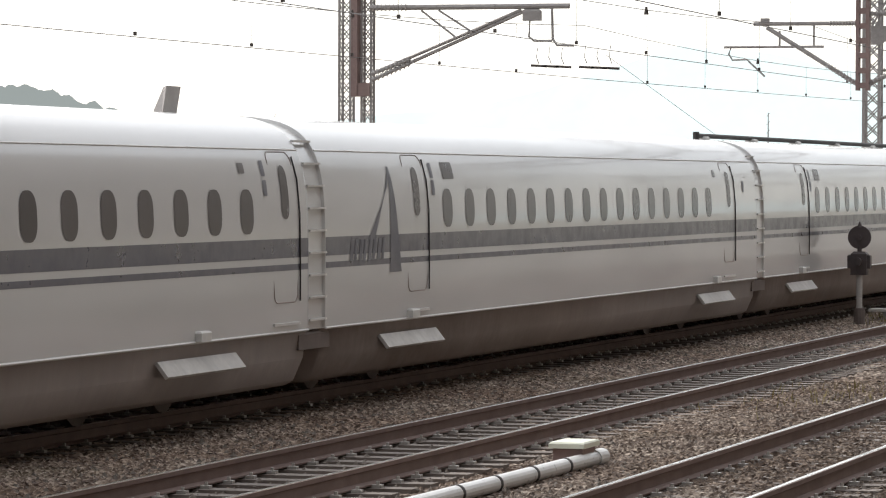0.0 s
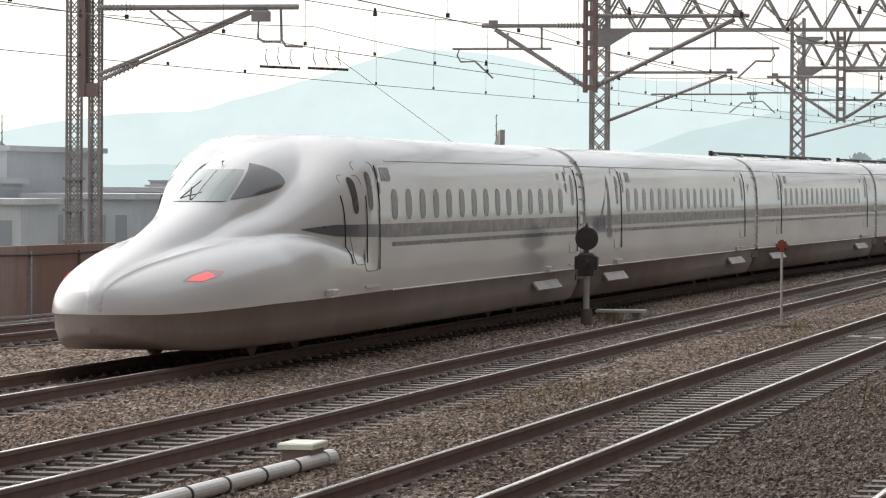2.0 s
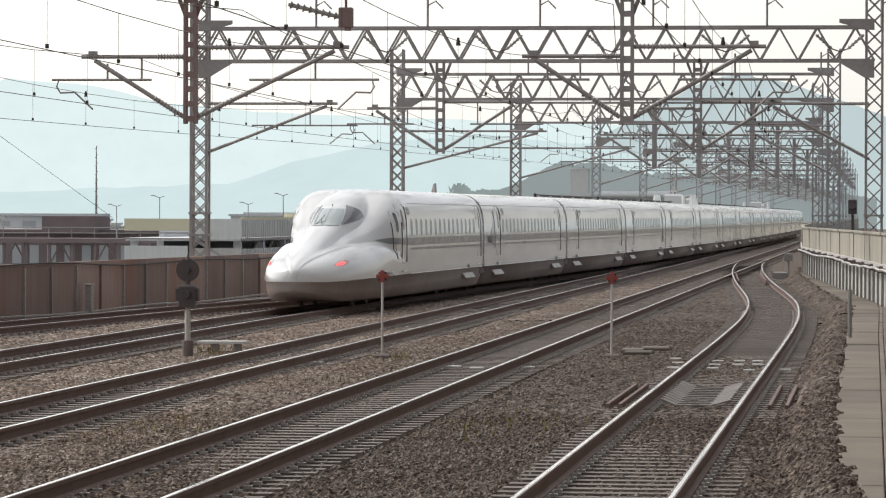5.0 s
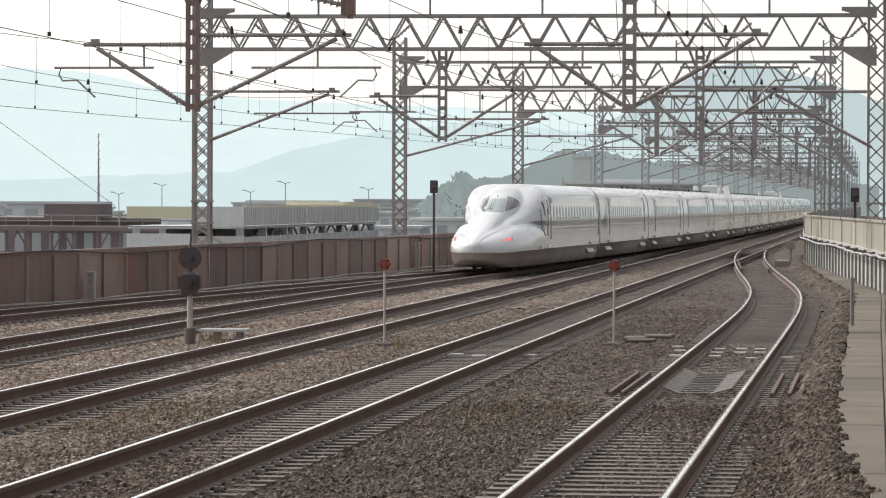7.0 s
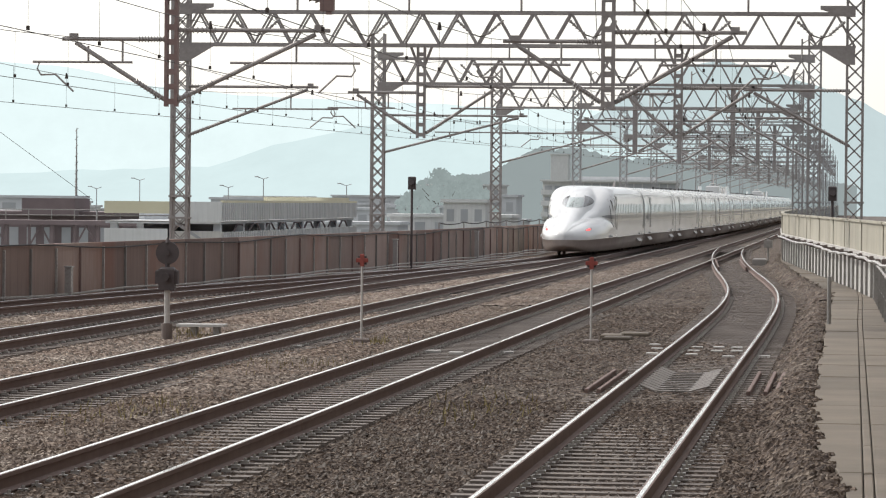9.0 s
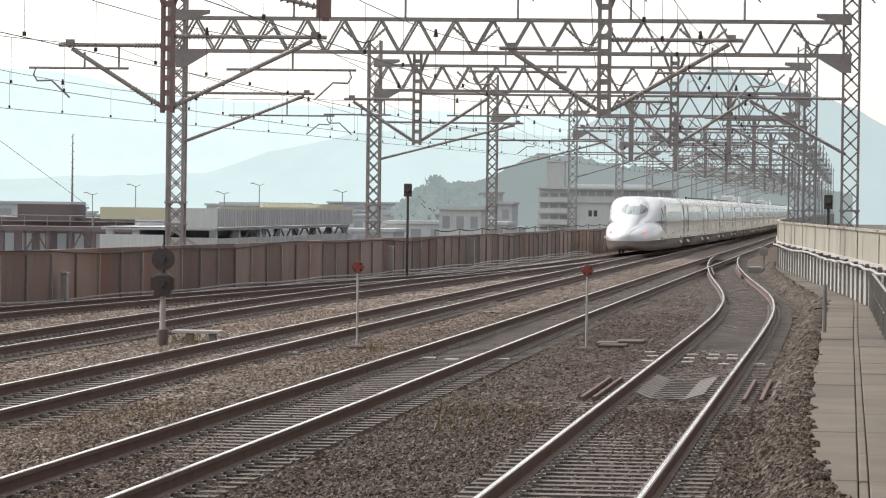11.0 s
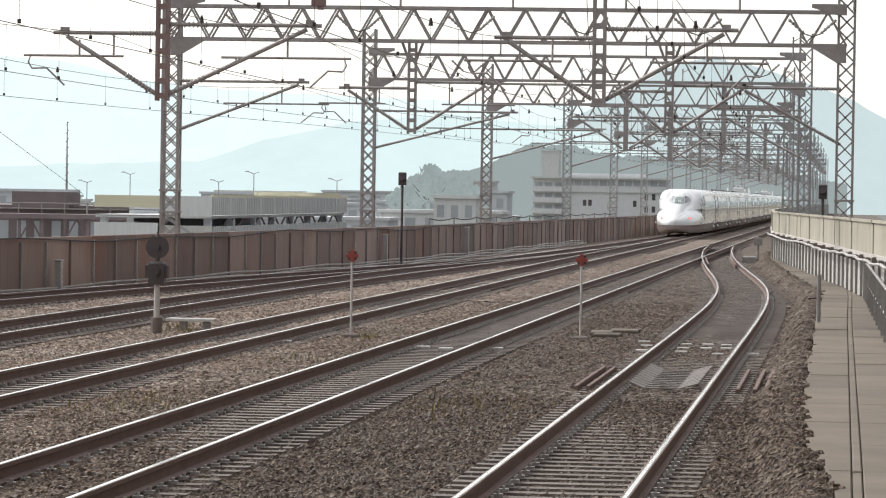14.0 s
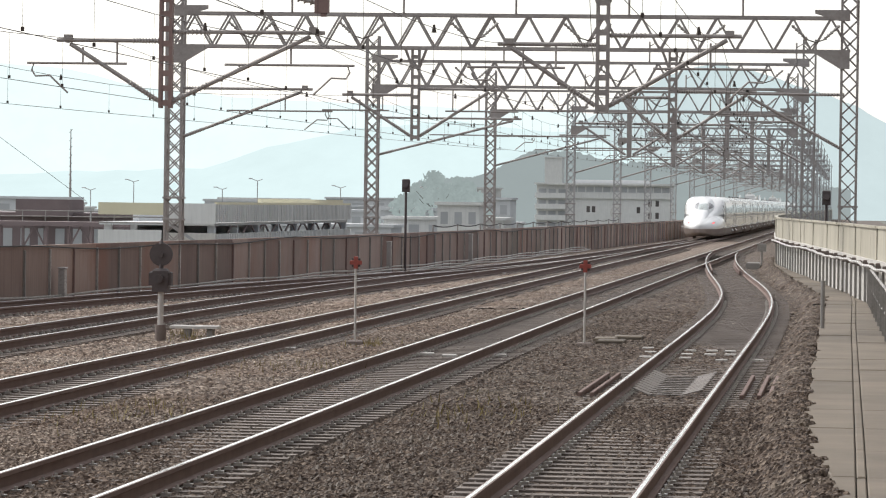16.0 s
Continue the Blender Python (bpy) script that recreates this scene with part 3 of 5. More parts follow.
wall_right = tagged(new("wall_right"), "cream concrete parapet over a row of dark upright posts", "parapet", kind="structure")
y = 58.0
k = 0
while y < 330:
    y2 = y + 2.4
    a, b2 = along(WALL_R, y), along(WALL_R, y2)
    g = Geo()
    lean = 0.02 * math.sin(k * 1.7)
    g.beam((a + lean, y + 0.012, 1.66), (b2 + lean, y2 - 0.012, 1.66), 0.1, 0.86)
    part("panel", g, "cream", wall_right)
    g = Geo()
    g.beam((a - 0.02 + lean, y, 2.1), (b2 - 0.02 + lean, y2, 2.1), 0.16, 0.07)
    part("coping", g, "cream", wall_right)
    g = Geo()
    g.beam((a - 0.02, y, 1.19), (b2 - 0.02, y2, 1.19), 0.2, 0.1)
    part("ledge", g, "pole_white", wall_right)
    g = Geo()
    g.beam((a + 0.06, y, 0.41), (b2 + 0.06, y2, 0.41), 0.1, 1.46)
    part("lower_panel", g, "pale_panel", wall_right)
    if y < 200:
        px = along(WALL_R, y + 0.3)
        g = Geo()
        w = 0.11 if k % 7 else 0.2
        g.block((px - 0.055, y + 0.3 - w, -0.3), (px + 0.02, y + 0.3 + w, 1.06 + 0.06 * (k % 3 == 0)), 0.012)
        part("post", g, "post", wall_right)
    k += 1
    y = y2
g = Geo()
g.sweep([(along(WALL_R, y), y, 0) for y in (330, 420, 900)], [(-0.07, 2.15), (0.07, 2.15), (0.07, -0.3), (-0.07, -0.3)])
g.sweep([(along(WALL_R, y), y, 0) for y in (-40, 58)], [(-0.07, 2.15), (0.07, 2.15), (0.07, -0.3), (-0.07, -0.3)])
part("wall_run", g, "cream", wall_right)
g = Geo()
pts = []
for k in range(180):
    y = 72 + k * 0.6
    pts.append((along(WALL_R, y) - 0.22, y, 1.1 - 0.05 * abs(math.sin(k * 0.36)) + 0.035 * math.sin(k * 0.13) + 0.02 * math.sin(k * 0.71)))
g.chain(pts, 0.045, 6)
tagged(part("parapet_conduit", g, "insulator"), "pale flexible conduit looped along the cream parapet", "conduit")
for k in range(40):
    y = 73 + k * 2.6
    g = Geo()
    px = along(WALL_R, y) - 0.16
    g.block((px - 0.07, y - 0.07, 1.0), (px + 0.06, y + 0.07, 1.16 + 0.04 * (k % 2)), 0.02)
    tagged(part("cable_bracket", g, "under"), "small dark bracket holding the parapet conduit", "bracket", "conduit brackets")

walk_way = tagged(new("walkway"), "worn concrete slab walkway along the cream parapet", "walkway", kind="structure")
rk = random.Random(21)
y = -4.0
while y < 196:
    y2 = y + (4.0 if y < 130 else 6.0)
    e0, e1 = along(WALK_E, y), along(WALK_E, y2)
    r0, r1 = along(WALL_R, y) - 0.02, along(WALL_R, y2) - 0.02
    # outer slabs, the narrow cover strip of the cable trough, inner slabs
    t0, t1 = along(TROUGH, y), along(TROUGH, y2)
    lanes = [(e0, e1), (t0, t1), (t0 + 0.1, t1 + 0.1), (r0, r1)] if y < 118 else [(e0, e1), (r0, r1)]
    for (a0, a1), (c0, c1) in zip(lanes, lanes[1:]):
        g = Geo()
        ca, cb = 0.005, 0.004
        j0, j1 = (rk.uniform(-0.05, 0.05), rk.uniform(-0.05, 0.05)) if a0 == e0 else (0, 0)
        p = [(a0 + ca + j0, y + cb), (c0 - ca, y + cb), (c1 - ca, y2 - cb), (a1 + ca + j1, y2 - cb)]
        h = 0.03 + rk.uniform(-0.01, 0.01)
        g.add([(u, w, -0.4) for u, w in p] + [(u, w, h - 0.012) for u, w in p] + [(u + (0.012 if i in (0, 3) else -0.012), w + (0.012 if i < 2 else -0.012), h) for i, (u, w) in enumerate(p)],
              [(8, 9, 10, 11)] + [(k + i, k + (i + 1) % 4, k + 4 + (i + 1) % 4, k + 4 + i) for k in (0, 4) for i in range(4)])
        part("slab", g, "concrete", walk_way)
    y = y2


# ---- platform, and unseen walls and roof added to block sky light ----
# added out of view: keeps sky light off the train's near side
g = Geo()
g.box((7.0, -90, -7.5), (7.6, 118, 21.0))
tagged(part("wall_station", g, "sky_blocker"), "unseen plain grey wall added along the platform side to block light", "wall", kind="structure")
g = Geo()
g.box((-0.6, -60, -1.0), (7.0, 14, 1.15))
tagged(part("platform", g, "concrete"), "concrete station platform beside the loop track", "platform", kind="structure")
g = Geo()
g.box((1.0, -60, 5.6), (7.0, 20, 5.9))
tagged(part("platform_roof", g, "sky_blocker"), "unseen plain roof added over the platform to block light", "roof", kind="structure")
# added out of view: darkens faces turned towards the camera
g = Geo()
g.box((-60, -56, -7.5), (7.6, -55, 34.0))
tagged(part("wall_behind", g, "sky_blocker"), "unseen tall grey wall added across the tracks to block light", "wall", kind="structure")


# ---- the train ----
W, ZB, ZT = 1.68, 0.85, 3.35
L_END, L_CAR = 27.35, 25.0
NOSE = 9.6
tab = lambda xs, ys: (lambda s: float(np.interp(s, xs, ys)))
W_S = tab([0, 0.03, 0.08, 0.16, 0.3, 0.5, 0.8, 1.25, 2, 3, 4.5, 6, 8, NOSE], [0.1, 0.22, 0.35, 0.48, 0.62, 0.75, 0.89, 1.03, 1.19, 1.35, 1.51, 1.61, 1.67, W])
ZS_S = tab([0, 0.03, 0.08, 0.2, 0.5, 1.0, 1.5, 2.5, 3.5, 4.6, 6, 7.0, 8.0, NOSE], [1.0, 1.07, 1.12, 1.19, 1.29, 1.41, 1.5, 1.64, 1.74, 1.82, 1.84, 1.78, 1.62, 1.45])
ZT_S = tab([0, 0.03, 0.08, 0.2, 0.5, 1.0, 2, 2.6, 3.65, 4.6, 5.2, 5.8, 6.3, 6.8, 7.3, 8.0, 8.8, NOSE], [1.0, 1.07, 1.12, 1.2, 1.31, 1.45, 1.7, 1.85, 2.07, 2.27, 2.49, 2.7, 2.85, 2.98, 3.08, 3.19, 3.28, ZT])
WC_S = tab([0, 2, 3.6, 4.8, 5.6, 6.6, 7.2, 8.0, NOSE], [0.3, 0.42, 0.51, 0.6, 0.69, 0.88, 0.98, 1.1, 1.25])
ZC_S = tab([0, 3, 4.6, NOSE], [0.95, 1.45, 1.65, 1.7])
CP_S = tab([0, 4, 4.8, 6.1, NOSE], [2.2, 2.3, 2.5, 2.5, 2.4])
WB_S = tab([0, 2, 3, 4, 4.8, 5.4, 6.2, 7.0, 7.5, 8.0, 8.8, NOSE], [0.1, 0.52, 0.66, 0.82, 0.94, 1.04, 1.18, 1.32, 1.43, 1.56, 1.665, W])
ZW_S = tab([0, 1, 2, 3, 4, 4.8, 5.4, 6.05, 6.6, 7.2, 7.9, 8.8, NOSE], [0.9, 1.2, 1.42, 1.64, 1.84, 2.0, 2.09, 2.2, 2.35, 2.57, 2.85, 3.21, ZT])
BP_S = tab([0, 6.5, 7.6, 8.4, NOSE], [4.6, 4.2, 3.6, 3.7, 4.2])
ZB_S = tab([0, 0.5, 1.5, 4, NOSE], [0.77, 0.76, 0.77, 0.815, ZB])
EN_S = tab([0, 1, 3, 5, 6.5, 8.6, NOSE], [2.1, 2.5, 2.8, 3.5, 7.0, 10.0, 10.0])
EM_S = tab([0, 1, 3, 5, 6.5, 8.6, NOSE], [2.0, 2.2, 2.5, 2.8, 4.0, 6.0, 6.0])


def soft(fn, w=0.5):
    def at(s):
        r = min(w, s * 0.6, NOSE - s)
        return float(np.mean([fn(s + d) for d in np.linspace(-r, r, 9)])) if r > 0.01 else fn(s)
    return at


W_S, ZS_S, ZT_S, WC_S, ZC_S, WB_S = soft(W_S), soft(ZS_S), soft(ZT_S), soft(WC_S, 0.3), soft(ZC_S, 0.25), soft(WB_S, 0.4)
ZW_S = soft(ZW_S, 0.4)
NQ, NA, NB = 72, 20, 46


def ring_at(s):
    """The half section of the end car at s metres from its tip: points from the skirt's top edge up to the crown."""
    w, zb, zs, zt, wc, n, m = W_S(s), ZB_S(s), ZS_S(s), ZT_S(s), WC_S(s), EN_S(s), EM_S(s)
    zc0, p, wb, zw = ZC_S(s), CP_S(s), min(WB_S(s), w), ZW_S(s)
    wc = min(wc, 0.9 * wb)
    k = (0.035 + 0.05 * max(0.0, 1 - s / 4.5)) * min(1.0, (NOSE - s) / 2) * min(1.0, s)
    quarter = lambda i, n: math.cos(math.pi / 2 * i / n) ** 0.62
    xs = [wb + (w - wb) * quarter(i, NA) for i in range(NA)]
    xs += [wc + (wb - wc) * quarter(i, NB - NA) for i in range(NB - NA)]
    xs += [wc * quarter(i, NQ - NB) for i in range(NQ - NB)] + [0.0]
    out = []
    for x in xs:
        z = zb + (zs - zb) * (1 - min(1.0, x / w) ** n) ** (1 / m)
        if x <= wb:          # the wing that rises into the full side
            zi = zb + (zw - zb) * max(0.0, 1 - (x / wb) ** BP_S(s)) ** (1 / 6)
            z = 0.5 * (z + zi + math.sqrt((z - zi) ** 2 + k * k))
        if x <= wc:          # the cab bubble
            zc = zc0 + (zt - zc0) * max(0.0, 1 - (x / wc) ** p) ** 0.5
            z = 0.5 * (z + zc + math.sqrt((z - zc) ** 2 + k * k))
        out.append((x, z))
    for i in range(1, len(out)):
        out[i] = (out[i][0], max(out[i][1], out[i - 1][1] + 1e-5))
    return out


S_LIST = [0, 0.03, 0.08, 0.16, 0.25, 0.38, 0.55, 0.75, 1.0] + [1.2 + 0.15 * i for i in range(64)]
S_LIST = [s for s in S_LIST if s < NOSE] + [NOSE]
RINGS = {}


def ring(s):
    key = round(s, 4)
    if key not in RINGS:
        RINGS[key] = ring_at(min(s, NOSE))
    return RINGS[key]


def skin_x(s, z):
    """How far out the side stands at s from the tip, at height z."""
    r = ring(min(s, NOSE))
    return float(np.interp(z, [p[1] for p in r], [p[0] for p in r]))


def loft(g, sections):
    n = len(sections[0])
    k = len(g.v)
    for sec in sections:
        g.v += sec
    for i in range(len(sections) - 1):
        for j in range(n - 1):
            o = k + i * n + j
            g.f.append((o, o + 1, o + n + 1, o + n))


def full_ring(s, y):
    r = ring(s)
    return [(x, y, z) for x, z in r] + [(-x, y, z) for x, z in r[-2::-1]]


def skirt_ring(s, y):
    w, zb = W_S(min(s, NOSE)), ZB_S(min(s, NOSE))
    zl = 0.2 + 0.28 * max(0, 1 - s / 2.5) ** 2
    return [(w * 1.0 - 0.004, y, zb), (w * 0.985 - 0.01, y, zb - 0.02), (w * 0.97 - 0.02, y, (zb + zl) / 2), (w * 0.9 - 0.02, y, zl + 0.06), (w * 0.84 - 0.02, y, zl),
            (-w * 0.84 + 0.02, y, zl), (-w * 0.9 + 0.02, y, zl + 0.06), (-w * 0.97 + 0.02, y, (zb + zl) / 2), (-w * 0.985 + 0.01, y, zb - 0.02), (-w * 1.0 + 0.004, y, zb)]


def side_patch(outline, yfn, off=0.004, sides=(1, -1), rows=12, cols=4):
    """A plate that follows the curve of the side: a convex outline in (s, z)."""
    z0, z1 = min(p[1] for p in outline), max(p[1] for p in outline)
    g = Geo()
    for sd in sides:
        secs = []
        for r in range(rows + 1):
            z = z0 + (z1 - z0) * (0.5 - 0.5 * math.cos(math.pi * r / rows))
            z = min(max(z, z0 + 1e-4), z1 - 1e-4)
            cut = []
            for (sa, za), (sb, zb_) in zip(outline, outline[1:] + outline[:1]):
                if (za - z) * (zb_ - z) <= 0 and abs(za - zb_) > 1e-9:
                    cut.append(sa + (sb - sa) * (z - za) / (zb_ - za))
            a, c = min(cut), max(cut)
            secs.append([(sd * (skin_x(s, z) + off), yfn(s), z) for s in np.linspace(a, c, cols + 1).tolist()])
        loft(g, secs)
    return g


def strip_patch(s0, s1, lo, hi, yfn, off=0.004, n=24, rows=3, sides=(1, -1), at=None):
    """A band laid along the side between two heights that may vary."""
    g = Geo()
    for sd in sides:
        secs = []
        for s in at or [s0 + (s1 - s0) * i / n for i in range(n + 1)]:
            secs.append([(sd * (skin_x(s, lo(s) + (hi(s) - lo(s)) * j / rows) + off), yfn(s), lo(s) + (hi(s) - lo(s)) * j / rows) for j in range(rows + 1)])
        loft(g, secs)
    return g


def rounded(s, z, w, h, r, n=5):
    out = []
    for cx, cz, a0 in ((w / 2 - r, h / 2 - r, 0), (-w / 2 + r, h / 2 - r, 90), (-w / 2 + r, -h / 2 + r, 180), (w / 2 - r, -h / 2 + r, 270)):
        out += [(s + cx + r * math.cos(radians(a0 + 90 * k / n)), z + cz + r * math.sin(radians(a0 + 90 * k / n))) for k in range(n + 1)]
    return out


def frame_outline(g, outline, yfn, r=0.012, sides=(1, -1)):
    for sd in sides:
        pts = [(sd * (skin_x(s, z) + 0.002), yfn(s), z) for s, z in outline]
        g.chain(pts + pts[:1], r, 4)


# windows, doors and other fittings by their distance s from a plane well inside the full section
def fit_side(ob, yfn, windows, doors, span, crew=None):
    """Windows, doors, bands and rain gutter of a car side. Positions are distances along the car, mapped by yfn."""
    shape = {}
    for s in windows:
        for sd in (1, -1):
            o = part("window", side_patch(rounded(20, 2.235, 0.43, 0.5, 0.17), lambda q: 20 - q, 0.005, (sd,)), "pane", ob) if sd not in shape else part("window", shape[sd], "pane", ob)
            shape[sd] = o.data
            o.location.y = yfn(s)
    for s in doors:
        for sd in (1, -1):
            g = Geo()
            frame_outline(g, rounded(s, 2.05, 0.82, 1.72, 0.12), yfn, 0.007, (sd,))
            d = part("door", g, "skirt", ob, "plug door outline in white paint")
            part("door_window", side_patch(rounded(s, 2.45, 0.26, 0.62, 0.12), yfn, 0.006, (sd,)), "pane", d)
            g = Geo()
            x = skin_x(20, 1.8)
            g.chain([(sd * (skin_x(20, z) + 0.012), yfn(s + 0.47), z) for z in (2.86, 2.6, 2.2, 1.6, 1.2)], 0.01, 5)
            part("door_seal", g, "dark", d, "dark rubber door edge")
            g = Geo()
            g.box((min(sd * (x - 0.05), sd * (x + 0.03)), yfn(s) - 0.45, 0.93), (max(sd * (x - 0.05), sd * (x + 0.03)), yfn(s) + 0.45, 0.96))
            part("door_step", g, "alu", d)
    a, b2 = span
    for name, lo, hi, mat in (("stripe", 1.70, 1.92, "blue"), ("thin_stripe", 1.555, 1.625, "blue")):
        for sd in (1, -1):
            part(name, strip_patch(a, b2, lambda s: lo, lambda s: hi, yfn, 0.003, 2, 3, sides=(sd,)), mat, ob, "blue band painted along the side")
    for sd in (1, -1):
        g = Geo()
        g.chain([(sd * (skin_x(20, 2.94) + 0.004), yfn(s), 2.94) for s in np.linspace(a, b2, 3)], 0.011, 4)
        part("gutter", g, "alu", ob)
        g = Geo()
        g.chain([(sd * (W + 0.004), yfn(s), 0.85) for s in np.linspace(a, b2, 3)], 0.016, 4)
        part("sill_edge", g, "alu", ob, "thin bright sill line above the skirt")


def underparts(ob, ys, covered=None):
    for y in ys:
        for sd in (1, -1) if covered is None or y in covered else ():
            m = pose(sd * 1.7, y, 0.6, 0, -sd * 38, 0)
            g = Geo()
            g.box((-0.02, -1.2, -0.1), (0.02, 1.2, 0.1), m)
            c = part("bogie_cover", g, "pole_white", ob, "pale bogie side plate")
            g = Geo()
            g.beam((sd * 1.55, y - 1.1, 0.66), (sd * 1.55, y + 1.1, 0.66), 0.2, 0.05)
            part("bracket", g, "under", c)
        g = Geo()
        for e in (-1.25, 1.25):
            for sd in (-0.72, 0.72):
                g.bar((sd - 0.06, y + e, 0.43), (sd + 0.06, y + e, 0.43), 0.43, 20)
            g.bar((-0.8, y + e, 0.43), (0.8, y + e, 0.43), 0.08, 8)
        for sd in (-1.0, 1.0):
            g.box((sd - 0.1, y - 1.7, 0.35), (sd + 0.1, y + 1.7, 0.62))
        part("bogie", g, "under", ob, "sooty bogie with steel wheels")
        for sd in (1, -1):
            g = Geo()
            g.block((sd * 1.7 - 0.06, y - 0.16, 0.86), (sd * 1.7 + 0.06, y + 0.16, 0.97), 0.02)
            part("jack_pad", g, "alu", ob)


def lettering(ob, yfn, s):
    """Plain grey wedge and slanted bars where a large emblem is painted."""
    def quad(pts, name):
        part(name, side_patch(pts, yfn, 0.007, (1,)), "logo", ob, "grey emblem shape on the white side")
    quad([(s - 0.02, 2.76), (s + 0.06, 2.76), (s + 0.4, 1.45), (s - 0.08, 1.45)], "emblem")
    quad([(s, 2.74), (s - 0.06, 2.55), (s - 0.95, 1.87), (s - 0.7, 1.87)], "emblem_stroke")
    for k in range(4):
        a = s - 1.7 + 0.36 * k
        quad([(a, 1.62), (a + 0.12, 1.62), (a + 0.2, 1.88), (a + 0.08, 1.88)], "emblem_bar")
        quad([(a + 0.17, 1.62), (a + 0.27, 1.62), (a + 0.35, 1.88), (a + 0.25, 1.88)], "emblem_bar")


def end_car():
    yfn = lambda s: s - L_END          # the tip lies at y = -L_END, the coupling end at y = 0
    ob = thing("train_end_car", "white streamlined bullet-train end car with lit red tail lights", "train car", "cars of the train")
    g = Geo()
    loft(g, [full_ring(s, yfn(s)) for s in S_LIST] + [full_ring(NOSE, -0.32 - 0.02), full_ring(NOSE, -0.3)])
    n = len(g.v)
    k = 2 * NQ + 1
    g.f.append(tuple(range(n - k, n)))
    g.v.append((0.0, yfn(0) - 0.004, 0.88))
    for i in range(k):
        g.f.append((i, (i + 1) % k, n))
    part("body", g, "white", ob, "glossy white painted body", True)
    g = Geo()
    loft(g, [skirt_ring(s, yfn(s)) for s in S_LIST] + [skirt_ring(NOSE, -0.3)])
    n = len(g.v)
    g.f.append(tuple(range(n - 10, n)))
    g.f.append(tuple(range(0, 10)))
    part("skirt", g, "skirt", ob, "grimy brownish grey skirt", True)
    # cab glass: a wrap-round windscreen and a side window behind a raking pillar
    def glass(first, last, z0, z1, sides=(1, -1), rows=16, cols=22):
        g = Geo()
        for sd in sides:
            secs = []
            for j in range(rows + 1):
                z = z0 + (z1 - z0) * j / rows
                a, b3 = first(z), last(z)
                row = []
                for i in range(cols + 1):
                    s = a + (b3 - a) * i / cols
                    r = ring_at(s)
                    top = r[-1][1]
                    x = float(np.interp(min(z, top), [q[1] for q in r], [q[0] for q in r]))
                    row.append((sd * (x + 0.006), yfn(s) - 0.008, min(z, top) + 0.008))
                secs.append(row)
            loft(g, secs)
        return g

    crown = [(ring_at(float(s))[-1][1], s) for s in np.linspace(4.3, 7.0, 80)]
    first = lambda z: float(np.interp(z, [c[0] for c in crown], [c[1] for c in crown]))
    pillar = lambda z: 5.08 + 1.2 * (z - 2.3) / 0.47
    part("windscreen", glass(first, lambda z: max(first(z) + 0.02, pillar(z)), 2.29, 2.77), "glass", ob, "greenish wrap-round windscreen", True)
    for sd in (1, -1):
        part("cab_side_window", glass(lambda z: pillar(z) + 0.07, lambda z: max(pillar(z) + 0.08, 7.12 - (1.7 if z < 2.63 else 0.9) * abs((z - 2.63) / 0.3) ** 2.4), 2.32, 2.87, (sd,)), "glass_dark", ob, "dark rounded cab side window", True)
    g = Geo()
    g.bar((0.0, yfn(4.55) - 0.03, 2.24), (-0.1, yfn(5.0) - 0.03, 2.5), 0.012, 5)
    g.bar((-0.22, yfn(4.85) - 0.05, 2.34), (-0.02, yfn(5.25) - 0.04, 2.6), 0.009, 4)
    part("wiper", g, "dark", ob)
    g = Geo()
    g.chain([(0, yfn(6.3), 2.82), (0, yfn(6.27), 2.9), (0, yfn(6.36), 2.9)], 0.01, 5)
    part("brow_hook", g, "dark", ob)
    for sd in (1, -1):
        outl = [(1.25, 1.2), (1.6, 1.285), (2.1, 1.35), (2.55, 1.33), (2.3, 1.25), (1.7, 1.185)]
        lamp = part("tail_light_cover", side_patch(outl, yfn, 0.006, (sd,)), "lamp_cover", ob, "clear red lamp cover")
        part("tail_light", side_patch([(1.4, 1.21), (1.7, 1.275), (2.05, 1.31), (2.15, 1.26), (1.75, 1.2)], yfn, 0.012, (sd,)), "tail", lamp, "glowing red tail light")
    s_win = [L_END - 2.4 - 1.025 * i for i in range(15)]
    fit_side(ob, yfn, s_win, [L_END - 1.1, L_END - 18.3], (10.4, L_END - 0.32))
    for sd in (1, -1):
        part("stripe_point", strip_patch(6.45, 10.35, tab([6.45, 7.6, 10.35], [1.86, 1.75, 1.70]), tab([6.45, 7.6, 10.35], [1.87, 1.93, 1.92]), yfn, 0.01, 26, 10, at=[6.45] + [s for s in S_LIST if s > 6.5] + [10.35], sides=(sd,)), "blue", ob, "blue band tapering to a point")
    for sd in (1, -1):
        g = Geo()
        frame_outline(g, rounded(L_END - 18.98, 2.0, 0.64, 1.4, 0.12), yfn, 0.007, (sd,))
        crew = part("crew_door", g, "skirt", ob, "narrow crew door outline")
        for s in (L_END - 19.46, L_END - 18.56):
            g = Geo()
            g.chain([(sd * (skin_x(s, z) + 0.012), yfn(s), z) for z in np.linspace(2.38, 1.32, 9)], 0.01, 5)
            part("handrail", g, "dark", crew)
        part("crew_door_window", side_patch(rounded(L_END - 19.0, 2.38, 0.22, 0.58, 0.1), yfn, 0.006, (sd,)), "pane", crew)
    for sd in (1, -1):
        part("destination_sign", side_patch(rounded(L_END - 17.2, 2.72, 0.62, 0.22, 0.03), yfn, 0.006, (sd,)), "pane", ob)
        part("small_vent", side_patch(rounded(L_END - 2.45, 2.72, 0.2, 0.12, 0.02), yfn, 0.006, (sd,)), "pane", ob)
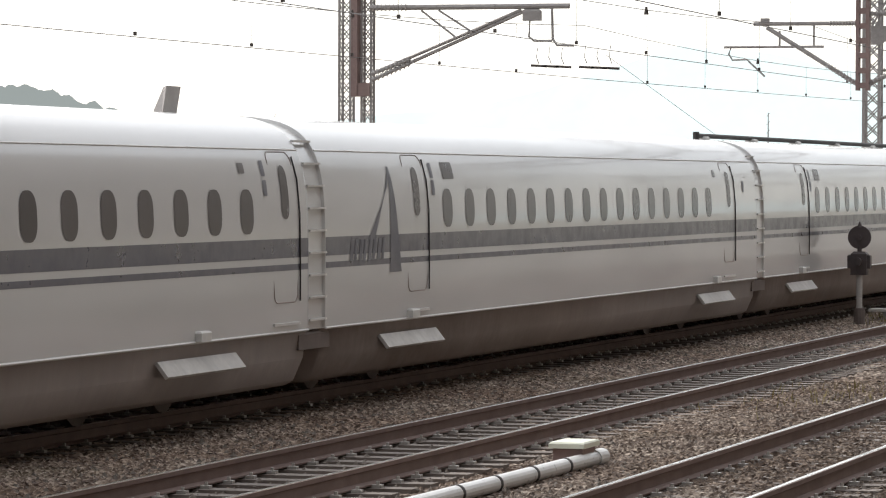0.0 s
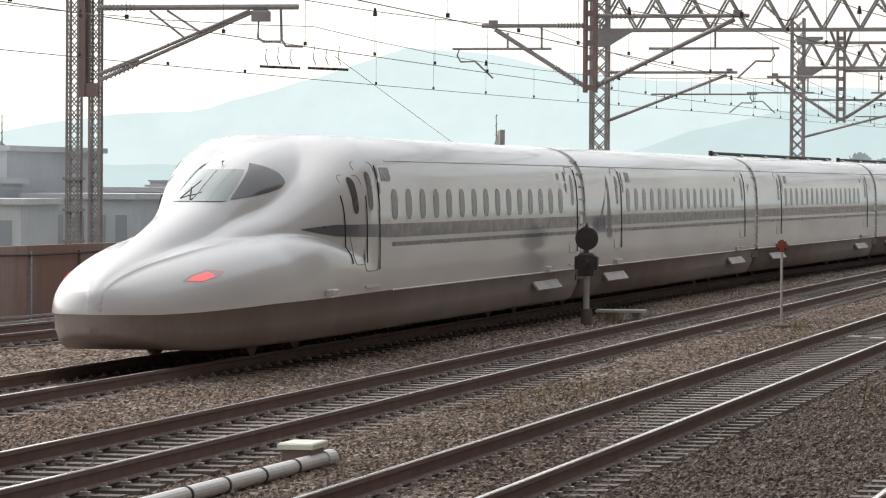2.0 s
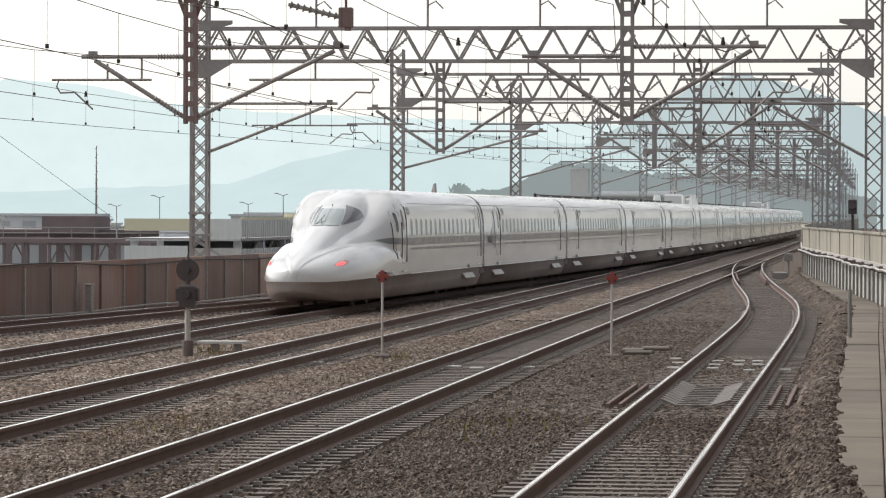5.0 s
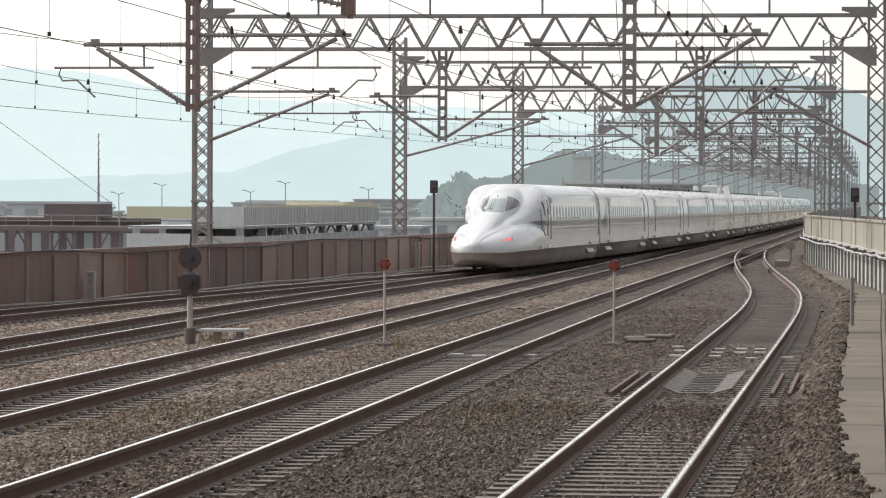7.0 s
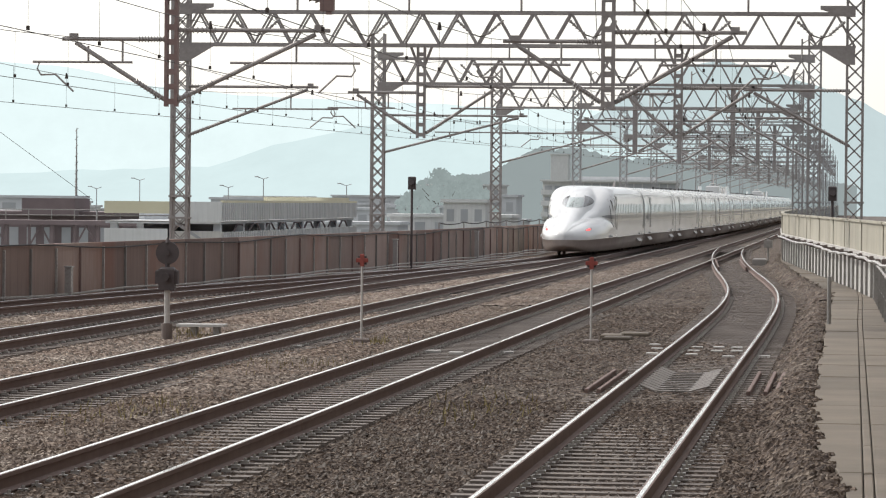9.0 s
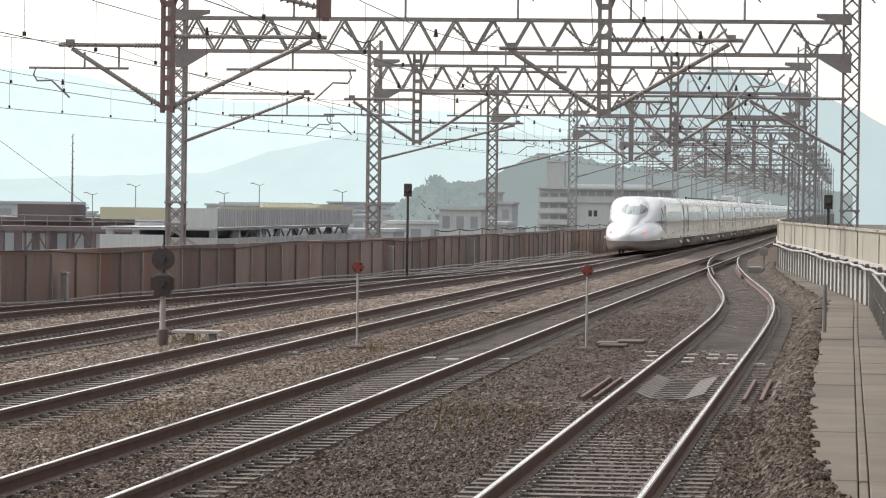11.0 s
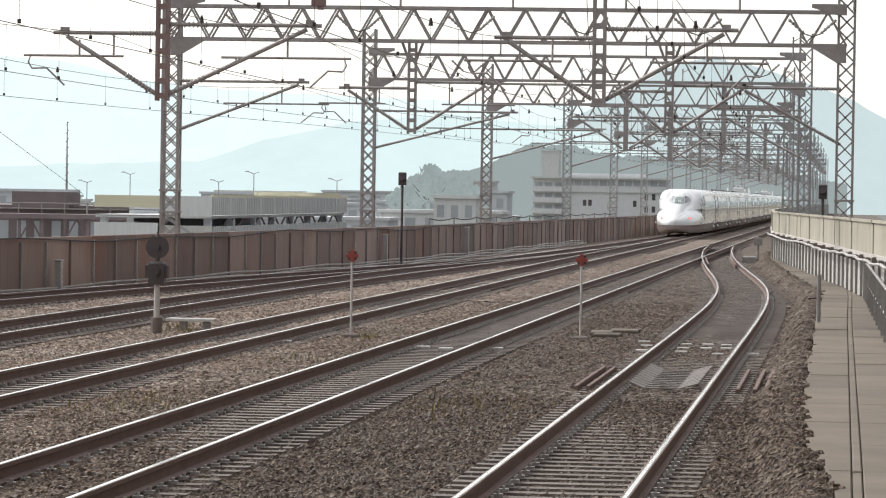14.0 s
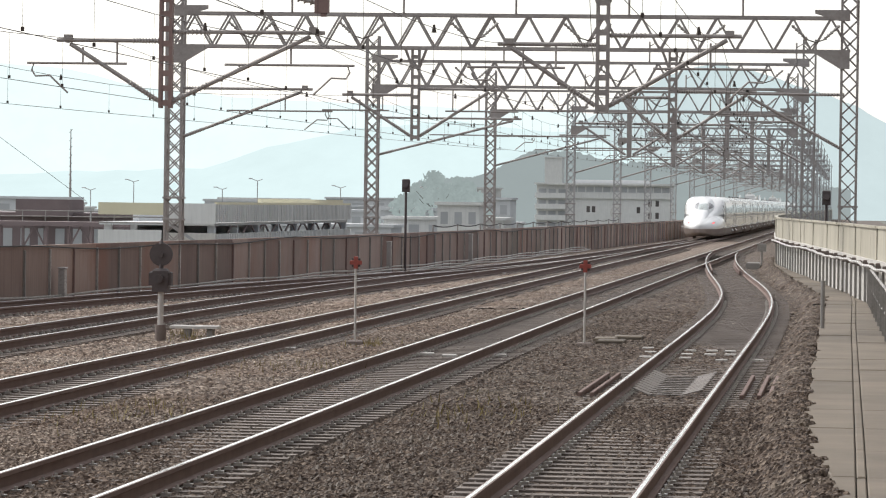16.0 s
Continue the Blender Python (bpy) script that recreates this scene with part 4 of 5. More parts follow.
        for s, z in ((L_END - 17.75, 2.75), (L_END - 17.75, 2.5), (L_END - 1.75, 2.72), (L_END - 1.75, 2.5)):
            part("number_bar", side_patch(rounded(s, z, 0.13, 0.18, 0.02), yfn, 0.006, (sd,)), "logo", ob)
    underparts(ob, [-3.9, -20.9], [-3.9])
    roof_gear(ob, -17, -1, tail=True)
    return ob


def roof_gear(ob, y0, y1, tail=False, panto=False):
    g = Geo()
    yy = y1 + 0.05
    g.add([(0.0, yy - 0.1, 3.3), (0.02, yy + 0.3, 3.3), (0.06, yy + 0.42, 3.66), (0.06, yy + 0.15, 3.66), (0.14, yy - 0.1, 3.3), (0.16, yy + 0.3, 3.3), (0.1, yy + 0.62, 3.68), (0.1, yy + 0.15, 3.68)],
          [(0, 1, 2, 3), (4, 7, 6, 5), (0, 4, 5, 1), (1, 5, 6, 2), (2, 6, 7, 3), (3, 7, 4, 0)])
    if tail:
        part("antenna_fin", g, "steel", ob, "grey roof antenna fin")
    g = Geo()
    for k in range(5):
        yv = y0 + 4 + k * (y1 - y0 - 8) / 4
        g.bar((1.0, yv, 3.15), (1.0, yv + 0.9, 3.15), 0.05, 6)
        g.bar((0.6, yv + 0.2, 3.26), (0.6, yv + 0.75, 3.26), 0.07, 6)
    part("roof_vent", g, "alu", ob)
    if panto:
        g = Geo()
        for sd in (-1, 1):
            g.add([(sd * 1.25, 2.5, 2.95), (sd * 1.25, 9, 2.95), (sd * 1.15, 8, 3.9), (sd * 1.15, 3.5, 3.9), (sd * 1.05, 2.5, 2.95), (sd * 1.05, 9, 2.95), (sd * 1.08, 8, 3.9), (sd * 1.08, 3.5, 3.9)],
                  [(0, 1, 2, 3), (4, 7, 6, 5), (0, 4, 5, 1), (1, 5, 6, 2), (2, 6, 7, 3), (3, 7, 4, 0)])
        for y0b, hb, wb in ((3.6, 0.62, 0.55), (16.5, 0.42, 0.5), (20.5, 0.3, 0.35)):
            bx = Geo()
            bx.block((-wb, y0b, 3.28), (wb, y0b + 1.6, 3.32 + hb), 0.12)
            box = part("roof_box", bx, "white", ob, "white insulator housing on the roof")
            bx = Geo()
            bx.chain([(-0.25, y0b + 0.4, 3.32 + hb), (-0.2, y0b + 0.4, 3.5 + hb), (0.2, y0b + 0.4, 3.5 + hb), (0.25, y0b + 0.4, 3.32 + hb)], 0.03, 5)
            part("hoop", bx, "alu", box)
        for xb, yb in ((0.9, 1.5), (0.7, 11.5), (0.9, 14.5)):
            bx = Geo()
            discs(bx, (xb, yb, 3.15), (xb, yb, 3.85), 0.1, 6)
            part("roof_insulator", bx, "pole_white", ob, "pale ribbed insulator standing on the roof")
        pn = part("pantograph_shield", g, "white", ob, "tall white pantograph screens")
        g = Geo()
        g.chain([(0, 7, 3.4), (0, 5.0, 4.2), (0, 6.2, 4.9)], 0.05, 5)
        g.bar((-0.9, 6.2, 4.92), (0.9, 6.2, 4.92), 0.04, 5)
        part("pantograph_arm", g, "steel", pn)


def mid_car(emblem=False, panto=False):
    yfn = lambda s: s - 20.0            # distances along the plain section are counted from 20
    ob = thing("train_car", "white bullet-train passenger car with a blue stripe below its windows", "train car", "cars of the train")
    g = Geo()
    loft(g, [full_ring(NOSE, y) for y in (0.3, 0.32, 12.5, L_CAR - 0.32, L_CAR - 0.3)])
    k = 2 * NQ + 1
    g.f.append(tuple(range(0, k)))
    g.f.append(tuple(range(len(g.v) - k, len(g.v))))
    part("body", g, "white", ob, "glossy white painted body", True)
    g = Geo()
    loft(g, [skirt_ring(NOSE, y) for y in (0.3, L_CAR - 0.3)])
    g.f.append(tuple(range(0, 10)))
    g.f.append(tuple(range(len(g.v) - 10, len(g.v))))
    part("skirt", g, "skirt", ob, "grimy brownish grey skirt", True)
    g = Geo()
    loft(g, [[(x * 0.982, y, 0.85 + (z - 0.85) * 0.985) for x, _, z in full_ring(NOSE, y)] for y in (-0.29, 0.29)])
    part("gangway", g, "white", ob, "white ribbed gangway cover between the cars")
    for k in range(9):
        z = 0.95 + 0.26 * k
        for sd in (1, -1):
            g = Geo()
            x = skin_x(NOSE, z)
            g.box((sd * x - 0.025, -0.3, z), (sd * x + 0.025, 0.3, z + 0.025))
            part("gangway_rung", g, "alu", ob)
    for sd in (1, -1):
        g = Geo()
        g.block((sd * 1.5 - 0.15, -0.55, 0.62), (sd * 1.5 + 0.15, 0.55, 0.82), 0.03)
        part("coupler_box", g, "under", ob)
    fit_side(ob, yfn, [25.35 + 1.03 * i for i in range(16)], [24.0, 42.4], (20.32, 19.68 + L_CAR))
    for sd in (1, -1):
        part("destination_sign", side_patch(rounded(25.5, 2.72, 0.5, 0.22, 0.03), yfn, 0.006, (sd,)), "pane", ob)
        part("small_vent", side_patch(rounded(41.4, 2.72, 0.2, 0.12, 0.02), yfn, 0.006, (sd,)), "pane", ob)
        for s, z in ((24.75, 2.72), (24.75, 2.5), (43.6, 2.5)):
            part("number_bar", side_patch(rounded(s, z, 0.13, 0.2, 0.02), yfn, 0.006, (sd,)), "logo", ob)
    if emblem:
        lettering(ob, yfn, 22.9)
    underparts(ob, [3.7, 21.3])
    roof_gear(ob, 0, L_CAR, panto=panto)
    if not emblem and not panto:
        g = Geo()
        g.bar((0.25, 1.0, 3.43), (0.25, 24.2, 3.43), 0.045, 7)
        g.bar((0.25, 1.0, 3.3), (0.25, 1.0, 3.5), 0.06, 7)
        pipe = part("roof_cable", g, "dark", ob, "dark high-voltage cable pipe along the roof")
        for k in range(6):
            g = Geo()
            g.block((0.15, 1.4 + k * 4.3, 3.28), (0.35, 1.7 + k * 4.3, 3.42), 0.02)
            part("cable_saddle", g, "alu", pipe)
    for k in range(2):
        g = Geo()
        g.block((0.35, 3.5 + k * 13.5, 3.1), (1.05, 6.6 + k * 13.5, 3.3), 0.08)
        part("roof_hatch", g, "alu", ob)
    return ob


tail_car = end_car()
second = mid_car(True)
plain = mid_car()
panto_car = mid_car(False, True)
CARS = [tail_car, second, plain]
for i in range(2, 15):
    if i == 4:
        CARS.append(panto_car)
    else:
        CARS.append(copy_thing(panto_car if i == 9 else plain, Matrix()))
for c in CARS[1:]:
    if c in (second,):
        tagged(c, "white bullet-train car with a large grey emblem beside its door")
    elif any("pantograph" in o.name for o in c.children):
        tagged(c, "white bullet-train car with pantograph screens on its roof")


# ---- overhead line ----
Z_CONTACT = 4.84


def lattice(g, x, y, z0, z1, w=0.5, leg=0.045, pitch=0.62, d=None):
    d = d or w
    thin = 0.025 if w > 0.3 else 0.014
    cs = [(-w / 2, -d / 2), (w / 2, -d / 2), (w / 2, d / 2), (-w / 2, d / 2)]
    for cx, cy in cs:
        g.box((x + cx - leg, y + cy - leg, z0), (x + cx + leg, y + cy + leg, z1))
    n = int((z1 - z0) / pitch)
    for k in range(n):
        a, b2 = z0 + k * pitch, z0 + (k + 1) * pitch
        for i in range(4):
            p, q = cs[i], cs[(i + 1) % 4]
            g.beam((x + p[0], y + p[1], a), (x + q[0], y + q[1], b2), thin, thin * 1.6)
            if i in (0, 2):
                g.beam((x + q[0], y + q[1], a), (x + p[0], y + p[1], b2), thin, thin * 1.6)


def cantilever(ob, x, y, reach, z_top=6.05, z_low=4.7, z_reg=5.5, mat="steel"):
    """A bracket arm from x out over the track: tube, raking strut, register tube and steady arm. reach is signed."""
    s = 1 if reach > 0 else -1
    L = abs(reach)
    P = lambda d, z: (x + s * d, y, z)
    e = L + 0.25
    g = Geo()
    g.bar(P(0.15, z_top), P(e, z_top), 0.045, 7)
    g.bar(P(0.15, z_low), P(L * 0.98, z_top - 0.08), 0.05, 7)
    g.bar(P(0.4 * L, z_reg), P(L + 0.9, z_reg), 0.03, 6)
    g.bar(P(0.5 * L, z_top if L < 2.6 else z_low + (z_top - z_low) * 0.5), P(0.5 * L, z_reg), 0.025, 5)
    g.bar(P(L * 0.85, z_top - 0.15), P(L * 0.85, z_reg), 0.025, 5)
    g.chain([P(L + 0.75, z_reg), P(L + 0.8, z_reg - 0.15), P(L + 0.72, z_reg - 0.28), P(L + 0.4, z_reg - 0.27), P(L, Z_CONTACT + 0.02)], 0.022, 5)
    g.box((x + s * L - 0.09, y - 0.06, z_top), (x + s * L + 0.09, y + 0.06, z_top + 0.12))
    arm = part("cantilever", g, mat, ob, "bracket arm holding the contact wire over a track")
    g = Geo()
    discs(g, P(0.15, z_top), P(min(1.0, L * 0.35), z_top))
    part("insulator", g, "insulator", arm, "ribbed grey porcelain insulator")
    g = Geo()
    dz = (z_top - 0.08 - z_low) / (L * 0.98 - 0.15)
    f = min(0.95, L * 0.38)
    discs(g, P(0.2, z_low + dz * 0.05), P(f, z_low + dz * (f - 0.15)))
    part("insulator", g, "insulator", arm, "ribbed grey porcelain insulator")


def gantry(y, xl, xr, columns, left_arm, label, right_arm=None, far=False, slim=0.5):
    ob = thing("line_gantry", label, "gantry", "overhead line gantries")
    for x in (xl, xr):
        g = Geo()
        lattice(g, x, y, -6.5 if far else -3.0, 9.6, slim, 0.04 if slim > 0.3 else 0.024, slim if slim > 0.3 else 0.3)
        # masts and beams past 230 m take the steel paled for haze
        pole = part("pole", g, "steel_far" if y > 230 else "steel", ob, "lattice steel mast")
        for z in (1.2, 1.9, 2.6):
            g = Geo()
            g.box((x - slim / 2 - 0.07, y - slim / 2 - 0.07, z), (x + slim / 2 + 0.07, y + slim / 2 + 0.07, z + 0.06))
            part("band", g, "steel", pole)
    zb, zt = 7.5, 8.55
    g = Geo()
    for dy in (-0.3, 0.3):
        for z in (zb, zt):
            g.beam((xl, y + dy, z), (xr, y + dy, z), 0.09, 0.1)
        n = max(6, int((xr - xl) / 1.15))
        for k in range(n):
            a, m, b2 = (xl + (xr - xl) * (k + f) / n for f in (0, 0.5, 1))
            g.beam((a, y + dy, zb), (m, y + dy, zt), 0.06, 0.06)
            g.beam((m, y + dy, zt), (b2, y + dy, zb), 0.06, 0.06)
    for k in range(int((xr - xl) / 2.3)):
        a = xl + 2.3 * k
        g.beam((a, y - 0.3, zb), (a + 1.1, y + 0.3, zb), 0.05, 0.05)
        g.beam((a, y - 0.3, zt), (a + 1.1, y + 0.3, zt), 0.05, 0.05)
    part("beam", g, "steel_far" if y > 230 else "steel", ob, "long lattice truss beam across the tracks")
    for x, s in ((xl, 1), (xr, -1)):
        for z0, z1 in ((zb - 0.55, zb + 0.05), (zt - 0.1, zt + 0.25)):
            g = Geo()
            edge = [(x, z0), (x + s * 0.3, z0), (x + s * 1.1, z1 - 0.12), (x + s * 1.1, z1), (x, z1)]
            g.add([(u, y - 0.35, w) for u, w in edge] + [(u, y - 0.31, w) for u, w in edge],
                  [(0, 1, 2, 3, 4), (9, 8, 7, 6, 5)] + [(i, (i + 1) % 5, 5 + (i + 1) % 5, 5 + i) for i in range(5)])
            part("gusset", g, "steel", ob, "triangular gusset plate")
    for cx, arms, mat in columns:
        g = Geo()
        if far:
            g.box((cx - 0.1, y - 0.1, 4.6), (cx + 0.1, y + 0.1, zb))
        else:
            for dx in (-0.11, 0.11):
                g.box((cx + dx - 0.035, y - 0.11, 4.55), (cx + dx + 0.035, y + 0.11, zb))
            for k in range(9):
                z = 4.6 + k * 0.32
                g.box((cx - 0.11, y - 0.1, z), (cx + 0.11, y + 0.1, z + 0.12))
        for s in (-1, 1):
            g.beam((cx + s * 0.12, y, 6.9), (cx + s * 0.35, y, zb), 0.1, 0.08)
        col = part("drop_column", g, mat, ob, "steel drop column hung from the truss")
        for r in arms:
            cantilever(ob, cx, y, r, z_top=6.0 if abs(r) < 2.4 else 6.2)
    if left_arm:
        cantilever(ob, xl, y, left_arm, 6.15, 4.55, 5.45)
    if right_arm:
        cantilever(ob, xr, y, right_arm, 6.15, 4.4, 5.45)
    # insulator strings, jumper loops and spikes along the beam
    n = 3 if far else 6
    for k in range(n):
        x = xl + (xr - xl) * (k + 0.7) / n
        for s in (-1, 1):
            g = Geo()
            discs(g, (x + s * 0.75, y - 0.5, zt - 0.25), (x + s * 0.25, y - 0.5, zt - 0.7), 0.07, 5)
            part("insulator_string", g, "insulator", ob)
        g = Geo()
        g.chain([(x - 0.25, y - 0.5, zt - 0.7), (x, y - 0.5, zt - 0.78), (x + 0.25, y - 0.5, zt - 0.7)], 0.02, 4)
        part("jumper", g, "wire", ob)
        g = Geo()
        g.bar((x + 1.3, y - 0.35, zt + 0.05), (x + 1.3, y - 0.35, zt + 0.9), 0.04, 5)
        g.chain([(x + 1.3, y - 0.35, zt + 0.7), (x + 1.55, y - 0.35, zt + 0.85), (x + 1.8, y - 0.35, zt + 0.6)], 0.025, 4)
        part("spike", g, "steel", ob)
    return ob


GY = [80, 119, 158, 198, 238, 278, 318, 358, 400, 445, 495, 550, 610]
PL = {119: -21.6, 158: -20.2, 198: -19.0, 238: -17.7, 278: -17.2, 318: -17.1}
PR = {119: -0.1, 158: -1.8, 198: -3.1}
near_gantry = gantry(80, -26.42, 3.6, [(-14.73, (-2.15, 3.2), "bronze"), (-5.3, (-2.0, 2.7), "steel")], None, "tall steel gantry whose truss passes high above the tracks", slim=0.26)
# the far-left mast of the nearest gantry is a pair of lattices with a long arm
g = Geo()
lattice(g, -25.92, 80, -3.0, 9.6, 0.22, 0.024, 0.3)
part("pole", g, "steel", near_gantry, "second lattice mast of the pair")
g = Geo()
g.box((-26.22, 79.7, 4.45), (-26.08, 80.0, 9.0))
g.box((-26.1, 79.72, 4.45), (-25.8, 79.78, 4.75))
part("mast_plate", g, "bronze", near_gantry, "reddish plate girder bolted to the mast")
g = Geo()
P = lambda d, z: (-25.78 + d, 79.7, z)
g.bar(P(0, 6.42), P(4.6, 6.42), 0.06, 8)
for o in (0.0, 0.14):
    g.bar(P(0.05, 4.95 - o), P(3.5 + o, 6.34), 0.04, 7)
g.bar(P(1.2, 6.35), P(2.0, 5.75), 0.025, 5)
g.bar(P(1.6, 6.35), P(2.4, 5.85), 0.025, 5)
g.chain([P(3.7, 6.2), P(3.68, 5.75), P(3.8, 5.66), P(4.2, 5.66)], 0.03, 6)
g.chain([P(4.2, 6.38), P(4.22, 5.7), P(4.32, 5.56), P(4.7, 5.55)], 0.03, 6)
g.block((-25.78 + 3.55, 79.62, 6.1), (-25.78 + 3.95, 79.78, 6.36), 0.05)
arm = part("cantilever", g, "steel", near_gantry, "long twin-strut bracket arm over the parapet track")
g = Geo()
discs(g, P(0.05, 6.42), P(0.9, 6.42), 0.085, 9)
part("insulator", g, "insulator", arm)
for o in (0.0, 0.14):
    g = Geo()
    discs(g, P(0.05, 4.95 - o), P(0.95, 5.27 - o * 0.6), 0.075, 9)
    part("insulator", g, "insulator", arm)
for k in range(6):
    g = Geo()
    a = -21.9 + 0.28 * k + (0.25 if k > 2 else 0)
    g.chain([(a, 79.7, 5.5 + 0.05 * (k % 2)), (a - 0.03, 79.7, 5.3), (a + 0.03, 79.7, 5.15)], 0.009, 4)
    g.bar((a - 0.15, 79.7, 5.12 - 0.012 * k), (a + 0.2, 79.7, 5.1 - 0.012 * k), 0.03, 5)
    part("dropper_clamp", g, "wire", near_gantry)

g = Geo()
g.block((-11.5, 79.9, 6.62), (-11.2, 80.1, 7.05), 0.02)
g.block((-11.37, 79.92, 6.55), (-11.25, 80.08, 6.62), 0.01)
g.bar((-11.35, 80, 7.05), (-11.35, 80, 7.5), 0.03, 6)
part("hanging_box", g, "bronze", near_gantry, "small reddish box hung below the truss")
g = Geo()
discs(g, (-12.6, 80, 7.12), (-11.5, 80, 6.85), 0.09, 8)
part("insulator", g, "insulator", near_gantry)

for y in GY[1:]:
    xl, xr = PL.get(y, -16.8), PR.get(y, -3.4)
    t4, t3, t2 = T4(y), T3(y), T2(y)
    cols = []
    if y < 150:
        cols = [(-13.84, (-2.1, 2.4), "steel"), (-5.65, (-1.6, 2.4), "steel")]
        left = 4.2
    elif y < 250:
        cols = [(-9.3, (-2.05, 2.1), "steel"), (-5.2, (-2.1,), "steel")]
        left = t4 - xl
    else:
        cols = [(-9.3, (-2.05, 2.1), "steel"), (-5.1, (-2.1,), "steel")]
        left = t4 - xl
    gantry(y, xl, xr, cols, left, "lattice steel gantry with bracket arms across all tracks", right_arm=(-(xr - T1(y)) if y in (119, 158) else None), far=y > 130)


def span_wire(pts, z0, sag, r):
    """A wire hung from support to support."""
    g, seq = Geo(), []
    for (xa, ya), (xb, yb) in zip(pts, pts[1:]):
        seq += [(xa + (xb - xa) * f, ya + (yb - ya) * f, z0 - sag * 4 * f * (1 - f)) for f in np.linspace(0, 1, 10)[:-1]]
    g.chain(seq + [(*pts[-1], z0)], r, 4)
    return g


def line_wires(fn, y_end, label):
    ys = [-20, 35, 80] + [y for y in GY[1:] if y <= y_end]
    ob = thing("overhead_wire", label, "overhead wire", "overhead line wires")
    pts = [(fn(y) + (0.15 if i % 2 else -0.15), y) for i, y in enumerate(ys)]
    part("contact_wire", span_wire(pts, Z_CONTACT, 0.02, 0.007), "wire", ob, "thin dark contact wire")
    part("messenger_wire", span_wire(pts, 6.0, 0.42, 0.007), "wire", ob, "sagging messenger wire")
    g = Geo()
    for (xa, ya), (xb, yb) in zip(pts, pts[1:]):
        if ya > 330:
            break
        n = 9
        for k in range(1, n):
            f = k / n
            x, y = xa + (xb - xa) * f, ya + (yb - ya) * f
            z = 6.0 - 0.42 * 4 * f * (1 - f)
            g.bar((x, y, Z_CONTACT), (x, y, z), 0.0035, 4)
            g.box((x - 0.02, y - 0.03, Z_CONTACT), (x + 0.02, y + 0.03, Z_CONTACT + 0.06))
            if k % 3 == 0:
                g.bar((x, y, z - 0.08), (x, y, z + 0.06), 0.045, 6, 0.02)
    tagged(part("dropper", g, "wire", ob), kind="stuff")


line_wires(T1, 200, "contact line of thin dark wires above the loop track")
line_wires(T2, 620, "contact line of thin dark wires above a straight track")
line_wires(T3, 290, "contact line of thin dark wires above a straight track")
line_wires(T4, 620, "contact line of thin dark wires above the train's track")
line_wires(T5, 160, "contact line of thin dark wires above the parapet track")
for x0, x1, z in ((-13.6, -13.0, 7.0), (-5.6, -8.0, 7.1)):
    pts = [(x0, 35), (x0, 80)] + [(x1 + 0.3 * math.sin(y), y) for y in GY[1:]]
    ob = part("feeder_wire", span_wire(pts, z, 0.5, 0.009), "wire")
    tagged(ob, "thin dark feeder wire slung between the gantries", "wire", "feeder wires")
g = Geo()
g.bar((-20.43, 80, 5.35), (-20.35, 99, 2.5), 0.007, 4)
tagged(part("guy_wire", g, "wire"), "slanting thin guy wire below the contact line", "wire")


# ---- signals, markers, lineside boxes ----
def signal(x, y, label):
    ob = thing("ground_signal", label, "railway signal", "disc signals")
    g = Geo()
    g.bar((0, 0, -0.78), (0, 0, -0.2), 0.14, 12)
    part("base", g, "under", ob)
    g = Geo()
    g.bar((0, 0, -0.2), (0, 0, 0.62), 0.075, 12)
    part("post", g, "pole_white", ob, "short white post")
    g = Geo()
    g.block((-0.2, -0.14, 0.62), (0.2, 0.14, 1.2), 0.06)
    g.block((-0.29, -0.1, 0.78), (-0.16, 0.12, 1.12), 0.03)
    g.block((0.15, -0.1, 0.78), (0.28, 0.12, 1.12), 0.03)
    g.bar((0, -0.14, 0.95), (0, -0.32, 0.95), 0.1, 10)
    part("lamp_case", g, "black", ob, "black lamp housing")
    g = Geo()
    g.bar((0, -0.03, 1.55), (0, 0.03, 1.55), 0.29, 28)
    g.bar((0, -0.1, 1.55), (0, -0.03, 1.55), 0.07, 10)
    g.bar((0, 0, 1.2), (0, 0, 1.3), 0.06, 8)
    g.bar((0, 0, 1.8), (0, 0, 1.94), 0.07, 8, 0.01)
    part("disc", g, "black", ob, "round dark disc with a pointed cap")
    ob.location = (x, y, 0.25)
    ob.scale = (0.8, 0.8, 0.8)


signal(-13.6, 73.6, "dark disc signal on a short post between two tracks")
signal(-21.86, 72.0, "dark disc signal at the foot of the brown parapet")
signal(-19.5, 79.4, "dark disc signal standing before the brown parapet")


def marker(x, y, top, label):
    ob = thing("marker_post", label, "marker post", "red-headed marker posts")
    g = Geo()
    g.bar((0, 0, -0.3), (0, 0, top), 0.024, 10)
    part("post", g, "pole_white", ob, "slim grey post")
    g = Geo()
    g.block((-0.12, -0.02, top - 0.05), (0.12, 0.02, top + 0.03), 0.008)
    g.block((-0.04, -0.026, top - 0.13), (0.04, 0.026, top + 0.11), 0.008)
    part("head", g, "red", ob, "small red cross-shaped head")
    g = Geo()
    g.block((-0.085, 0.026, top - 0.095), (0.085, 0.04, top + 0.075), 0.006)
    part("back_plate", g, "black", ob, "dark square plate behind the cross")
    g = Geo()
    g.block((-0.16, -0.16, -0.3), (0.16, 0.16, -0.14), 0.03)
    part("foot", g, "under", ob)
    ob.location = (x, y, 0)


marker(-9.66, 73.3, 1.4, "slim marker post with a red cross head in the gravel")
marker(-5.2, 74.2, 1.38, "slim marker post with a red cross head beside flat stones")
